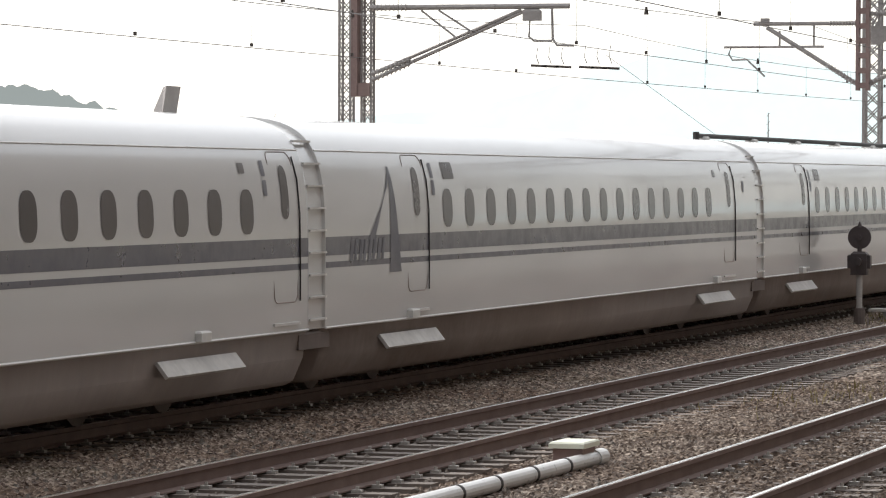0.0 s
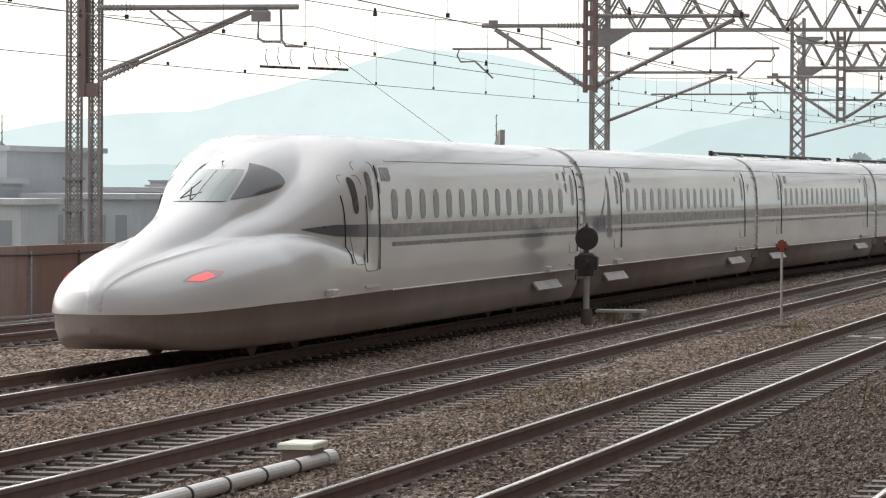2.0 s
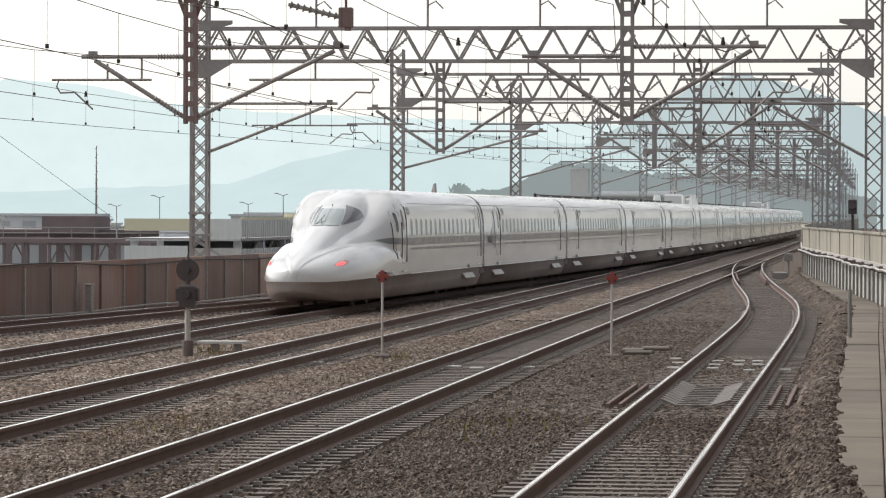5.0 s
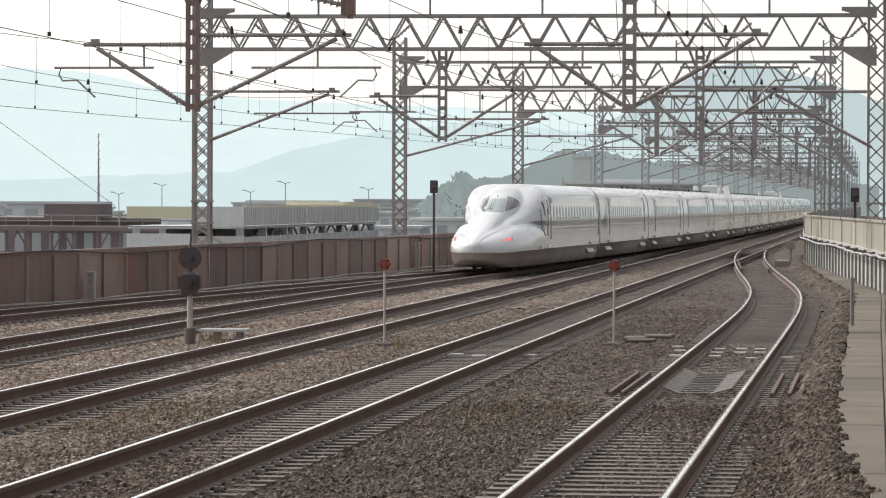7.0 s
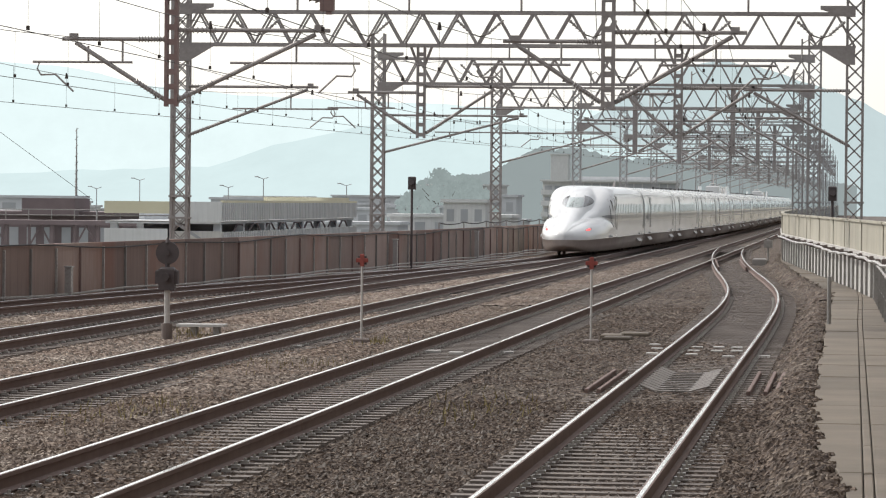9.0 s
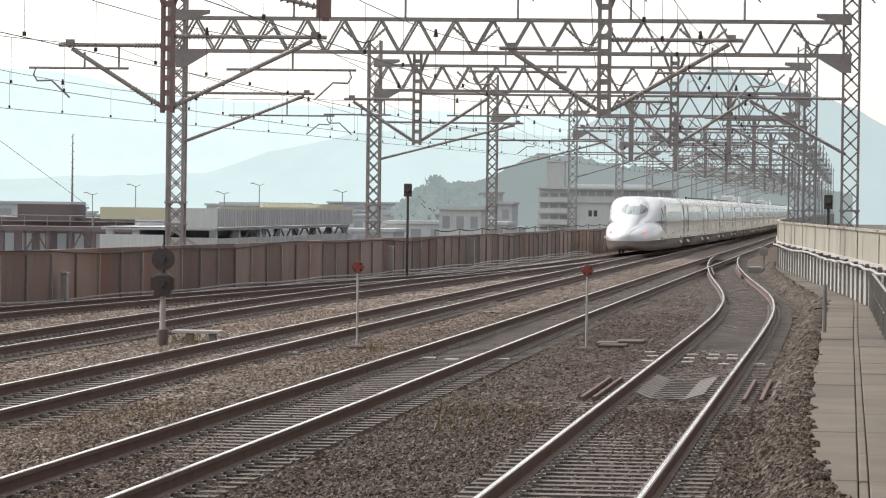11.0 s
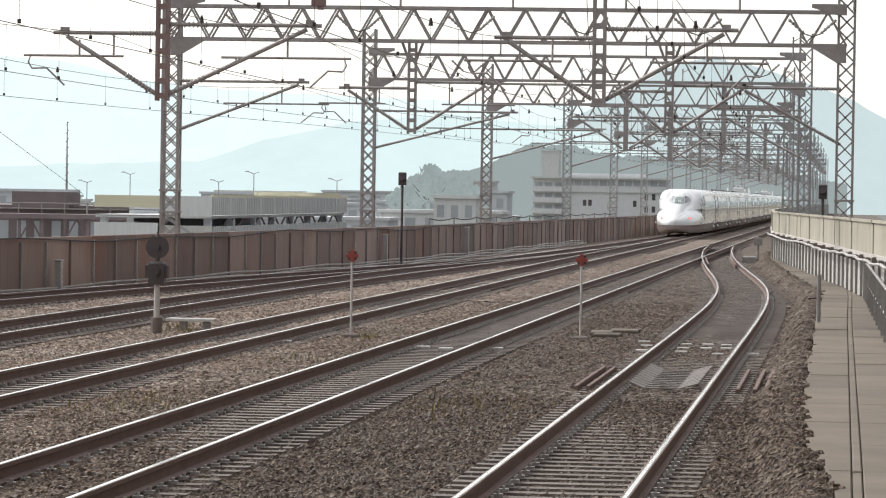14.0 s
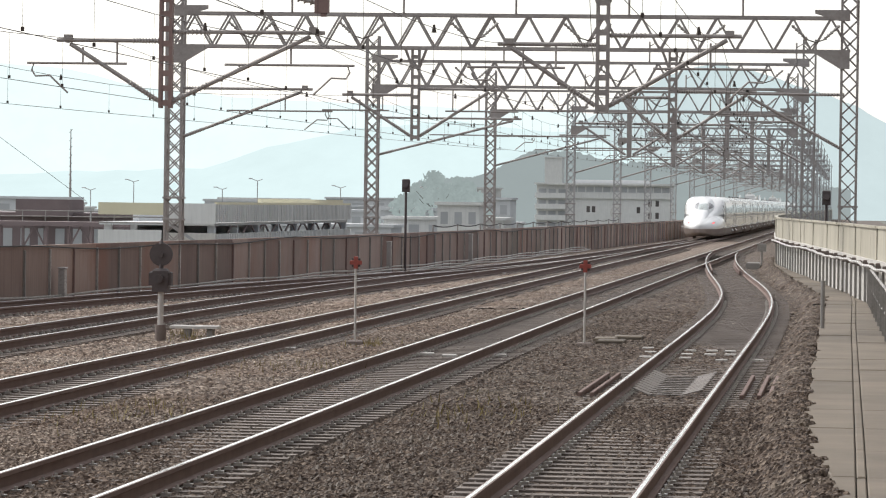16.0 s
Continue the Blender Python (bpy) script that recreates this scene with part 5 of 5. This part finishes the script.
for x, y, s in ((-4.75, 75.5, 0.28), (-4.55, 78.0, 0.3), (-4.95, 76.8, 0.22)):
    g = Geo()
    g.block((x - s, y - 0.5, -0.28), (x + s, y + 0.5, -0.12), 0.02)
    tagged(part("cover_slab", g, "concrete"), "flat pale concrete slab lying in the gravel", "slab", "slabs by the marker post")


def bench(x, y, label):
    ob = thing("cable_stand", label, "cable stand")
    g = Geo()
    g.block((-0.5, -0.22, -0.06), (0.5, 0.22, 0.0), 0.015)
    part("top", g, "pole_white", ob)
    for a in (-0.15, 0.32):
        g = Geo()
        g.block((a - 0.06, -0.15, -0.3), (a + 0.06, 0.15, -0.06), 0.01)
        part("leg", g, "post", ob)
    ob.location = (x, y, 0)


bench(-13.35, 76.2, "low concrete cable stand in the gravel by the signal")
ob = thing("junction_box", "pale green junction box in the gravel beside a duct", "junction box")
g = Geo()
g.block((-0.15, -0.24, -0.3), (0.15, 0.24, -0.06), 0.01)
part("body", g, "bronze", ob)
g = Geo()
g.block((-0.18, -0.3, -0.06), (0.18, 0.3, 0.0), 0.015)
part("lid", g, "box", ob, "pale greenish lid")
ob.location = (-9.39, 35.58, 0.05)
ob = thing("cable_duct", "jointed grey cable duct on the gravel with dark straps", "duct")
pts = [(-9.44, 27.20, -0.14), (-9.35, 31.27, -0.14), (-9.30, 33.54, -0.14), (-9.25, 35.80, -0.14)]
for p, q in zip(pts, pts[1:]):
    g = Geo()
    g.bar(p, q, 0.075, 16)
    sec = part("duct_section", g, "pipe", ob)
    d = (Vector(q) - Vector(p)).normalized()
    for f in (0.06, 0.55):
        c = Vector(p).lerp(Vector(q), f)
        g = Geo()
        g.bar(c - d * 0.03, c + d * 0.03, 0.08, 16)
        part("strap", g, "dark", sec)
g = Geo()
q, d = Vector(pts[-1]), (Vector(pts[-1]) - Vector(pts[-2])).normalized()
g.bar(q, q + d * 0.3, 0.088, 16)
part("end_collar", g, "pipe", ob)


def head_post(x, y, top, label, horn=False):
    ob = thing("signal_post", label, "signal post", "posts with box heads")
    g = Geo()
    g.bar((0, 0, -0.3), (0, 0, top - 0.5), 0.05, 10)
    part("post", g, "black", ob)
    g = Geo()
    g.block((-0.15, -0.12, top - 0.52), (0.15, 0.12, top), 0.03)
    g.bar((0, -0.12, top - 0.25), (0, -0.3, top - 0.22), 0.11, 10)
    part("head", g, "black", ob, "dark box-shaped signal head")
    ob.location = (x, y, 0)


head_post(-17.6, 148.5, 3.5, "tall slim dark post with a box head by the brown parapet")
head_post(-0.86, 134.0, 3.2, "slim dark post with a box head beside the cream parapet")
g = Geo()
g.bar((-0.56, 80, -0.3), (-0.56, 80, 0.93), 0.045, 8)
g.bar((-0.56, 80, 0.93), (-0.56, 80, 1.05), 0.052, 8)
tagged(part("kilometre_post", g, "post"), "short grey post with a pale cap at the walkway edge", "post")
rail = thing("walkway_railing", "grey steel railing along the walkway", "railing")
for k in range(14):
    y = 60 + 3.2 * k
    g = Geo()
    g.block((0.5 + (105 - y) * 0.0075 - 0.06, y - 0.06, -0.05), (0.5 + (105 - y) * 0.0075 + 0.06, y + 0.06, 1.0), 0.01)
    part("post", g, "post", rail)
for z in (0.5, 0.98):
    g = Geo()
    g.chain([(0.5 + (105 - y) * 0.0075, y, z) for y in (60, 75, 90, 101.6)], 0.03, 6)
    part("rail", g, "post", rail)
ob = thing("point_machine", "grey point machine and plates beside the turnout", "point machine")
g = Geo()
g.block((-4.6, 168, -0.25), (-4.0, 169.5, 0.1), 0.04)
part("case", g, "post", ob)
g = Geo()
g.bar((-4.0, 172, -0.25), (-4.0, 172, 1.0), 0.05, 8)
g.block((-4.2, 171.9, 0.55), (-3.8, 172.1, 0.9), 0.02)
part("lever_post", g, "post", ob)


# ---- the town beyond ----
def slab_building(name, label, x0, x1, y0, y1, z0, z1, mat, floors=0, cols=0, pane="pane", roof=True, balcony=False, front=True):
    ob = thing(name, label, "building", "town buildings")
    g = Geo()
    g.box((x0, y0, z0), (x1, y1, z1))
    part("wall", g, mat, ob)
    if roof:
        g = Geo()
        g.box((x0 - 0.3, y0 - 0.3, z1), (x1 + 0.3, y1 + 0.3, z1 + 0.35))
        part("roof", g, mat, ob)
    if floors and cols:
        h, w = (z1 - z0) / floors, (x1 - x0) / cols
        for i in range(floors):
            for j in range(cols):
                g = Geo()
                a, b2 = x0 + w * (j + 0.24), x0 + w * (j + 0.76)
                c, d = z0 + h * (i + 0.38), z0 + h * (i + 0.78)
                g.box((a, y0 - 0.03, c), (b2, y0 + 0.1, d))
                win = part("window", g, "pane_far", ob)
                if balcony:
                    g = Geo()
                    g.box((a - 0.5, y0 - 1.2, z0 + h * i), (b2 + 0.5, y0, z0 + h * (i + 0.35)))
                    part("balcony", g, mat, win)
    return ob


# two-deck parking structure behind the parapet: a short end towards the line's near end, a long side along it
ob = thing("parking_structure", "two-deck parking structure with ribbed grey and pale yellow cladding bands", "parking structure")
PX0, PX1, PY0, PY1 = -39.6, -33.3, 196.0, 249.0
for nm, z0, z1, mat in (("side_parapet", 1.36, 2.32, "facade"), ("side_cap", 2.32, 2.44, "yellow"), ("side_lower_band", 0.15, 0.76, "facade")):
    for k in range(10):
        a, b2 = PY0 + (PY1 - PY0) * k / 10, PY0 + (PY1 - PY0) * (k + 0.985) / 10
        g = Geo()
        g.beam((PX1, a, (z0 + z1) / 2), (PX1, b2, (z0 + z1) / 2), 0.2, z1 - z0)
        if nm != "side_cap":
            for q in range(8):
                g.beam((PX1 + 0.12, a + 0.3 + 0.62 * q, z0), (PX1 + 0.12, a + 0.3 + 0.62 * q, z1), 0.05, 0.03)
        part(nm, g, mat, ob)
for nm, x0, x1, z0, z1, mat in (("end_band", PX0, -36.0, 1.72, 2.36, "yellow"), ("end_lower_band", PX0, -36.2, 0.1, 0.92, "facade"), ("end_wall", -35.9, PX1, 1.3, 2.36, "facade"), ("end_lower_wall", -36.1, PX1, 0.0, 0.8, "panel_grey")):
    g = Geo()
    g.box((x0, PY0 - 0.2, z0), (x1, PY0, z1))
    part(nm, g, mat, ob)
for z in (1.18, -0.1):
    g = Geo()
    g.box((PX0, PY0 + 0.1, z), (PX1 - 0.12, PY1, z + 0.16))
    part("deck", g, "facade_grey", ob)
g = Geo()
g.box((-35.7, 225, 2.2), (-35.5, 262, 2.66))
part("rear_band", g, "yellow", ob)
g = Geo()
g.box((PX0 + 0.3, PY0 + 8, -7.5), (PX0 + 0.6, PY1, 2.2))
part("rear_wall", g, "facade_grey", ob)
for k in range(8):
    for x in (PX0 + 0.4, PX1 - 0.35):
        g = Geo()
        yy = PY0 + 0.6 + (PY1 - PY0 - 1.2) * k / 7
        g.box((x - 0.2, yy - 0.2, -7.5), (x + 0.2, yy + 0.2, 1.2))
        part("column", g, "facade_grey", ob)
for k in range(9):
    yy = PY0 + 5 + 5.2 * k
    g = Geo()
    g.chain([(PX1 - 0.2, yy, 0.78), (PX1 - 0.2, yy + 1.2, 1.16), (PX1 - 0.2, yy + 2.6, 1.16), (PX1 - 0.2, yy + 3.8, 0.78)], 0.06, 5)
    part("brace", g, "facade_dark", ob)
for z in (1.3, 1.6):
    g = Geo()
    g.bar((PX0, PY0 - 0.1, z), (-36.0, PY0 - 0.1, z), 0.03, 5)
    part("rail", g, "post", ob)
for k in range(2):                    # stair flights at the corner
    g = Geo()
    g.beam((-35.8, PY0 - 0.5, 1.3 - 1.4 * k), (-33.6, PY0 - 0.5, -0.1 - 1.4 * k), 0.12, 0.14)
    part("stair_string", g, "steel_far", ob)
for x, y, h in ((-57, 296, 3.9), (-50.5, 300, 3.4), (-47.0, 296, 4.1), (-60.5, 296, 3.2), (-39.5, 290, 3.6)):
    o = thing("street_lamp", "slim lamp standard on the parking deck", "street lamp", "parking deck lamps")
    g = Geo()
    g.bar((x, y, -7.5), (x, y, h), 0.06, 6, 0.035)
    part("pole", g, "steel_far", o)
    g = Geo()
    g.bar((x, y, h), (x - 0.45, y, h + 0.16), 0.03, 5)
    g.bar((x, y, h), (x + 0.4, y, h + 0.14), 0.03, 5)
    g.block((x - 0.7, y - 0.1, h + 0.14), (x - 0.4, y + 0.1, h + 0.22), 0.03)
    part("head", g, "steel_far", o)
slab_building("dark_shed", "dark brown boxy rooftop shed", -67.5, -63.1, 300, 306, 1.0, 2.4, "facade_dark", roof=False)
slab_building("low_depot", "long low grey depot building with dark bays", -78, -60.6, 302, 320, -7.5, 0.95, "facade_dark", 2, 12)
slab_building("distant_tower", "slim hazy grey tower block before the wooded knoll", -101.2, -95.4, 1245, 1255, -7.5, 17.8, "facade")


def apartment():
    """A long white block: stacked balconies at one end, a glazed top storey, a plain wall below it."""
    ob = thing("apartment_building", "long white apartment block with stacked balconies at one end", "building", "town buildings")
    x0, x1, xm, y = -81.7, -46.6, -73.6, 980.0
    g = Geo()
    g.box((x0, y, -7.5), (x1, y + 14, 7.6))
    part("wall", g, "facade", ob)
    g = Geo()
    g.box((x0 - 0.5, y - 1.5, 7.6), (x1 + 0.5, y + 14.5, 8.1))
    part("roof", g, "facade", ob)
    g = Geo()
    g.box((x0 + 9, y + 4, 8.1), (x1 - 6, y + 10, 9.0))
    part("roof_room", g, "facade_grey", ob)
    for k in range(5):
        z = -7.5 + 2.9 * k
        g = Geo()
        g.box((x0 - 0.3, y - 1.5, z), (xm, y, z + 0.18))
        g.box((x0 - 0.3, y - 1.5, z + 0.18), (xm, y - 1.35, z + 1.35))
        g.box((x0 - 0.3, y - 1.35, z + 0.18), (x0 - 0.15, y, z + 1.35))
        part("balcony", g, "facade", ob)
        for j in range(3):
            g = Geo()
            g.box((x0 + 0.5 + 2.6 * j, y - 0.04, z + 0.4), (x0 + 2.4 + 2.6 * j, y + 0.1, z + 2.4))
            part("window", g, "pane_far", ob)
    g = Geo()
    g.box((xm, y - 0.5, 4.1), (x1 + 0.3, y, 5.6))
    part("parapet_band", g, "facade", ob)
    for j in range(12):
        g = Geo()
        a = xm + 0.5 + 2.2 * j
        g.box((a, y - 0.04, 5.8), (a + 1.9, y + 0.1, 7.2))
        part("window", g, "pane_far", ob)
    for a, z in ((-68.6, 0.5), (-67.2, 0.5), (-55.5, 0.4), (-52.5, 2.2), (-50.6, 2.2), (-52.5, -1.0), (-50.6, -1.0)):
        g = Geo()
        g.box((a, y - 0.04, z), (a + 0.9, y + 0.1, z + 1.6))
        part("window", g, "pane", ob)
    g = Geo()
    g.chain([(-61.0 + 1.3 * math.cos(q), y - 0.05, 0.6 + 1.3 * math.sin(q)) for q in np.linspace(0, 6.2832, 17)], 0.12, 4)
    part("round_emblem", g, "panel_grey", ob, "faint round mark painted on the wall")


apartment()
slab_building("office_block", "long pale office block across the town", -88, -72, 760, 775, -7.5, 5.4, "facade", 4, 9)
slab_building("white_house", "small white house with a flat roof", -44, -39.5, 400, 408, -7.5, 2.3, "facade", 3, 3)
slab_building("factory", "grey factory building with a flat white roof edge", -90.5, -80.5, 230, 250, -7.5, 4.45, "facade_grey", 4, 4)
slab_building("factory_wing", "low grey factory wing with a pale roof", -97, -79.4, 222, 230, -7.5, 2.35, "facade_grey", 3, 9)
slab_building("warehouse", "wide pale warehouse beside the line", -98, -74, 214, 221, -7.5, 1.1, "facade", 2, 10)
slab_building("warehouse_grey", "grey corrugated warehouse behind the parapet", -77.5, -70.5, 225, 240, -7.5, 1.4, "facade_grey", 2, 5)
slab_building("long_shed", "long low shed with a pale roof", -88, -70, 262, 275, -7.5, 1.75, "facade_grey")
slab_building("rooftop_cabin", "blue-grey box cabin standing on a raised walkway", -60.0, -55.8, 225.6, 228.6, 1.1, 2.66, "facade_grey", roof=False)
ob = thing("raised_walkway", "dark steel walkway on trestles with a thin railing", "walkway")
g = Geo()
g.box((-60.2, 225, 0.82), (-41.5, 229, 1.1))
part("deck", g, "facade_dark", ob)
g = Geo()
g.box((-60.2, 225, -0.62), (-41.5, 225.2, -0.44))
part("lower_beam", g, "facade_dark", ob)
for z in (1.42, 1.76):
    g = Geo()
    g.bar((-60.2, 225.1, z), (-41.5, 225.1, z), 0.028, 5)
    part("rail", g, "post", ob)
for k in range(14):
    x = -60.15 + 1.42 * k
    g = Geo()
    g.bar((x, 225.1, 1.1), (x, 225.1, 1.78), 0.03, 5)
    part("railing_post", g, "post", ob)
    g = Geo()
    g.bar((x, 225.3, -7.5), (x, 225.3, 0.82), 0.1 if k % 2 else 0.16, 6)
    part("trestle_leg", g, "facade_dark", ob)
    if k % 2 and k < 13:
        g = Geo()
        g.bar((x, 225.3, -0.5), (x + 0.71, 225.3, 0.8), 0.06, 5)
        g.bar((x + 1.42, 225.3, -0.5), (x + 0.71, 225.3, 0.8), 0.06, 5)
        part("trestle_brace", g, "facade_dark", ob)
g = Geo()
g.box((-75.4, 261.9, -7.5), (-73.6, 262.1, 0.71))
tagged(part("shed_door", g, "facade_dark"), "large dark closed door of the long shed", "door")
rs = random.Random(12)
for k in range(46):
    y = rs.uniform(420, 900)
    x = rs.uniform(-0.33, -0.08) * y
    w, h = rs.uniform(8, 22), rs.uniform(-2.5, 3.4)
    if x / y > -0.105:
        continue
    slab_building("town_house", "pale low town building in the haze", x, x + w, y, y + 10, -7.5, h, rs.choice(["facade", "facade_grey", "facade_grey"]), 3, rs.randint(3, 7))


def mast(x, y, top, label):
    g = Geo()
    g.bar((x, y, -7.5), (x, y, top), 0.35, 6, 0.08)
    for z in np.arange(2, top, 1.6):
        g.bar((x - 0.3, y, z), (x + 0.3, y, z + 0.7), 0.05, 4)
    tagged(part("radio_mast", g, "steel"), label, "radio mast", "distant masts")


mast(-147, 700, 15.5, "thin radio mast in the haze")
mast(-246, 700, 15.2, "thin radio mast in the haze")


def tree(x, y, base, h, r, label, seed, conifer=False):
    rr = random.Random(seed)
    ob = thing("tree", label, "tree", "trees beyond the parapet")
    g = Geo()
    g.bar((x, y, base), (x, y, base + h * 0.75), r * 0.09, 7, r * 0.02)
    for k in range(9):
        a = rr.uniform(0, 6.28)
        z = base + h * rr.uniform(0.25, 0.7)
        g.bar((x, y, z), (x + math.cos(a) * r * 0.7, y + math.sin(a) * r * 0.7, z + h * 0.16), r * 0.03, 5, r * 0.008)
    part("trunk", g, "bark", ob)
    g = Geo()
    for k in range(520):
        f = rr.random()
        wid = r * ((1 - f) * 0.95 + 0.05 if conifer else math.sin(math.pi * (0.12 + 0.85 * f)) ** 0.7) * math.sqrt(rr.random()) * rr.uniform(0.7, 1.15)
        a = rr.uniform(0, 6.28)
        c = Vector((x + math.cos(a) * wid, y + math.sin(a) * wid, base + h * (0.22 + 0.78 * f)))
        s = r * rr.uniform(0.07, 0.16)
        q = Euler((rr.uniform(0, 6), rr.uniform(0, 6), rr.uniform(0, 6))).to_matrix()
        g.add([c + q @ Vector(p) * s for p in ((-1, -0.5, 0), (1, -0.6, 0.2), (0.8, 0.7, -0.1), (-0.7, 0.6, 0.3))], [(0, 1, 2), (0, 2, 3)])
    # crowns past 300 m take the glowing haze colour instead of lit leaves
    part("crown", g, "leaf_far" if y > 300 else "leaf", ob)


rs = random.Random(5)
for k in range(16):
    y = rs.uniform(440, 500)
    u = -0.121 + 0.0016 * k
    tree(u * y, y, -7.5, 7.5 + 5.5 * math.sin(math.pi * (0.12 + 0.05 * k)) + rs.uniform(-1, 1), rs.uniform(2.0, 3.4), "dull green hazy tree beyond the parapet", 40 + k)
tree(-52.4, 470, -7.5, 13.6, 1.9, "slim pointed hazy tree among the others", 77, True)
tree(-114, 400, -7.5, 11.6, 2.2, "slim pointed hazy tree beyond the sheds", 99, True)


# ---- hills ----
def hill_mat(name, colour, strength):
    return glow(name, colour, strength)


def ridge(name, label, y, x0, x1, height, mat, n=160, depth=300):
    g = Geo()
    xs = np.linspace(x0, x1, n + 1).tolist()
    loft(g, [[(x, y, -8.0), (x, y + depth * 0.3, height(x / y) * y + 2.6), (x, y + depth, -8.0)] for x in xs])
    return tagged(part(name, g, mat), label, "hill", kind="structure")


def nz(u, f, s):
    return noise.noise(Vector((u * f, s, 0.3)))


# Hills emit their colour; the pale of the haze is put into it.
MAT["hill_far"] = hill_mat("far_hills_haze_glow", (0.78, 0.91, 0.915), 1.0)
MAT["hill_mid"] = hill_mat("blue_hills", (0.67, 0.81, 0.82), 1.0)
MAT["hill_peak"] = hill_mat("peak_haze_glow", (0.55, 0.655, 0.67), 1.0)
MAT["knoll"] = hill_mat("knoll_woods_haze_glow", (0.29, 0.335, 0.338), 1.0)
MAT["hill_near"] = hill_mat("near_hill_haze_glow", (0.27, 0.30, 0.295), 1.0)
far_h = tab([-0.6, -0.42, -0.37, -0.33, -0.30, -0.27, -0.24, -0.22, -0.2, -0.17, -0.13, -0.1, -0.06, 0.0, 0.1, 0.3],
            [0.012, 0.010, 0.0122, 0.018, 0.0205, 0.029, 0.0378, 0.036, 0.032, 0.028, 0.0265, 0.026, 0.024, 0.02, 0.015, 0.012])
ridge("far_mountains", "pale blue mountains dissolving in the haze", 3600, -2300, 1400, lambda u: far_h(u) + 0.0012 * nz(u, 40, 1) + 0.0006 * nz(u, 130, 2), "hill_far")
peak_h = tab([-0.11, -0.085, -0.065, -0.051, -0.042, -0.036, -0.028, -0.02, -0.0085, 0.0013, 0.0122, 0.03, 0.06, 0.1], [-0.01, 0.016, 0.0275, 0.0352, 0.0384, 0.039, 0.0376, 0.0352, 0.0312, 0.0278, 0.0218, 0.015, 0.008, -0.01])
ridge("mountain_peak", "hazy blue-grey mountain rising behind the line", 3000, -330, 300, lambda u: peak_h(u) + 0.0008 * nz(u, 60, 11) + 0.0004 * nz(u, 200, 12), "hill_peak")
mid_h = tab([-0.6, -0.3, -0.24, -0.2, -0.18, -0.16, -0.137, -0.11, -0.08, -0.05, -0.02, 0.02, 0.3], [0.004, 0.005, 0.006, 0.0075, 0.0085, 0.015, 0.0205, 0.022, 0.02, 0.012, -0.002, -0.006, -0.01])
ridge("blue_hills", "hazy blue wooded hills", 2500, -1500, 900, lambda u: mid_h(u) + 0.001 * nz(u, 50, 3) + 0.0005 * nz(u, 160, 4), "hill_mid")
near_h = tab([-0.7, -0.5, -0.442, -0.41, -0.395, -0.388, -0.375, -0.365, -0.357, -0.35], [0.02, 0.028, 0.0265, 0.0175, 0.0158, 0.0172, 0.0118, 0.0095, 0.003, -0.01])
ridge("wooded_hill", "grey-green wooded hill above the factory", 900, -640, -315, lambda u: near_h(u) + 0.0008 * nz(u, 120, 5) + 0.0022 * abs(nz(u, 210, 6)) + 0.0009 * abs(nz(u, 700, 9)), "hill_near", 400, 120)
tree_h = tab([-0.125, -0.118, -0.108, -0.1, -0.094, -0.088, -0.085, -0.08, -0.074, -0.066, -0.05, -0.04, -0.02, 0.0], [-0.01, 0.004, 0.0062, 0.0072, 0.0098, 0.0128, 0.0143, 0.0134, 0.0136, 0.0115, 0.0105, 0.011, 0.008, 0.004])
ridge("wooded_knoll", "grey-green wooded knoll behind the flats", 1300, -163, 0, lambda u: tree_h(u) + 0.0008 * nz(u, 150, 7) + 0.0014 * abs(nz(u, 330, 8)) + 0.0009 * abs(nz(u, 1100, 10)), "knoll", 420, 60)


# ---- what moves ----
TIP = [(0, 14.3), (0.5, 22.6), (0.8, 28.1), (1.5, 39.8), (2.2, 52.3), (2.8, 62.5), (3.5, 74.8), (4, 83.4), (5.5, 109.5), (7, 137.5), (8, 156.0), (9, 175.0), (10, 194.5), (11, 213.5), (11.5, 222.5), (12.5, 240.0), (13.5, 256.5), (14.5, 272.5), (16, 295.5)]


def motions():
    lengths = [(L_END, 0.0)] + [(L_CAR, L_END + L_CAR * i) for i in range(15)]
    for car, (length, start) in zip(CARS, lengths):
        rows = []
        for t in np.linspace(0, 16, 33):
            tip = float(np.interp(t, [k[0] for k in TIP], [k[1] for k in TIP]))
            y0, y1 = tip + start, tip + start + length
            x0, x1 = T4(y0), T4(y1)
            head = -math.degrees(math.atan2(x1 - x0, y1 - y0))
            at = (x1, y1) if car is tail_car else (x0, y0)
            rows.append((float(t), pose(at[0], at[1], 0.0, 0, 0, head)))
        walk(car, rows)


motions()
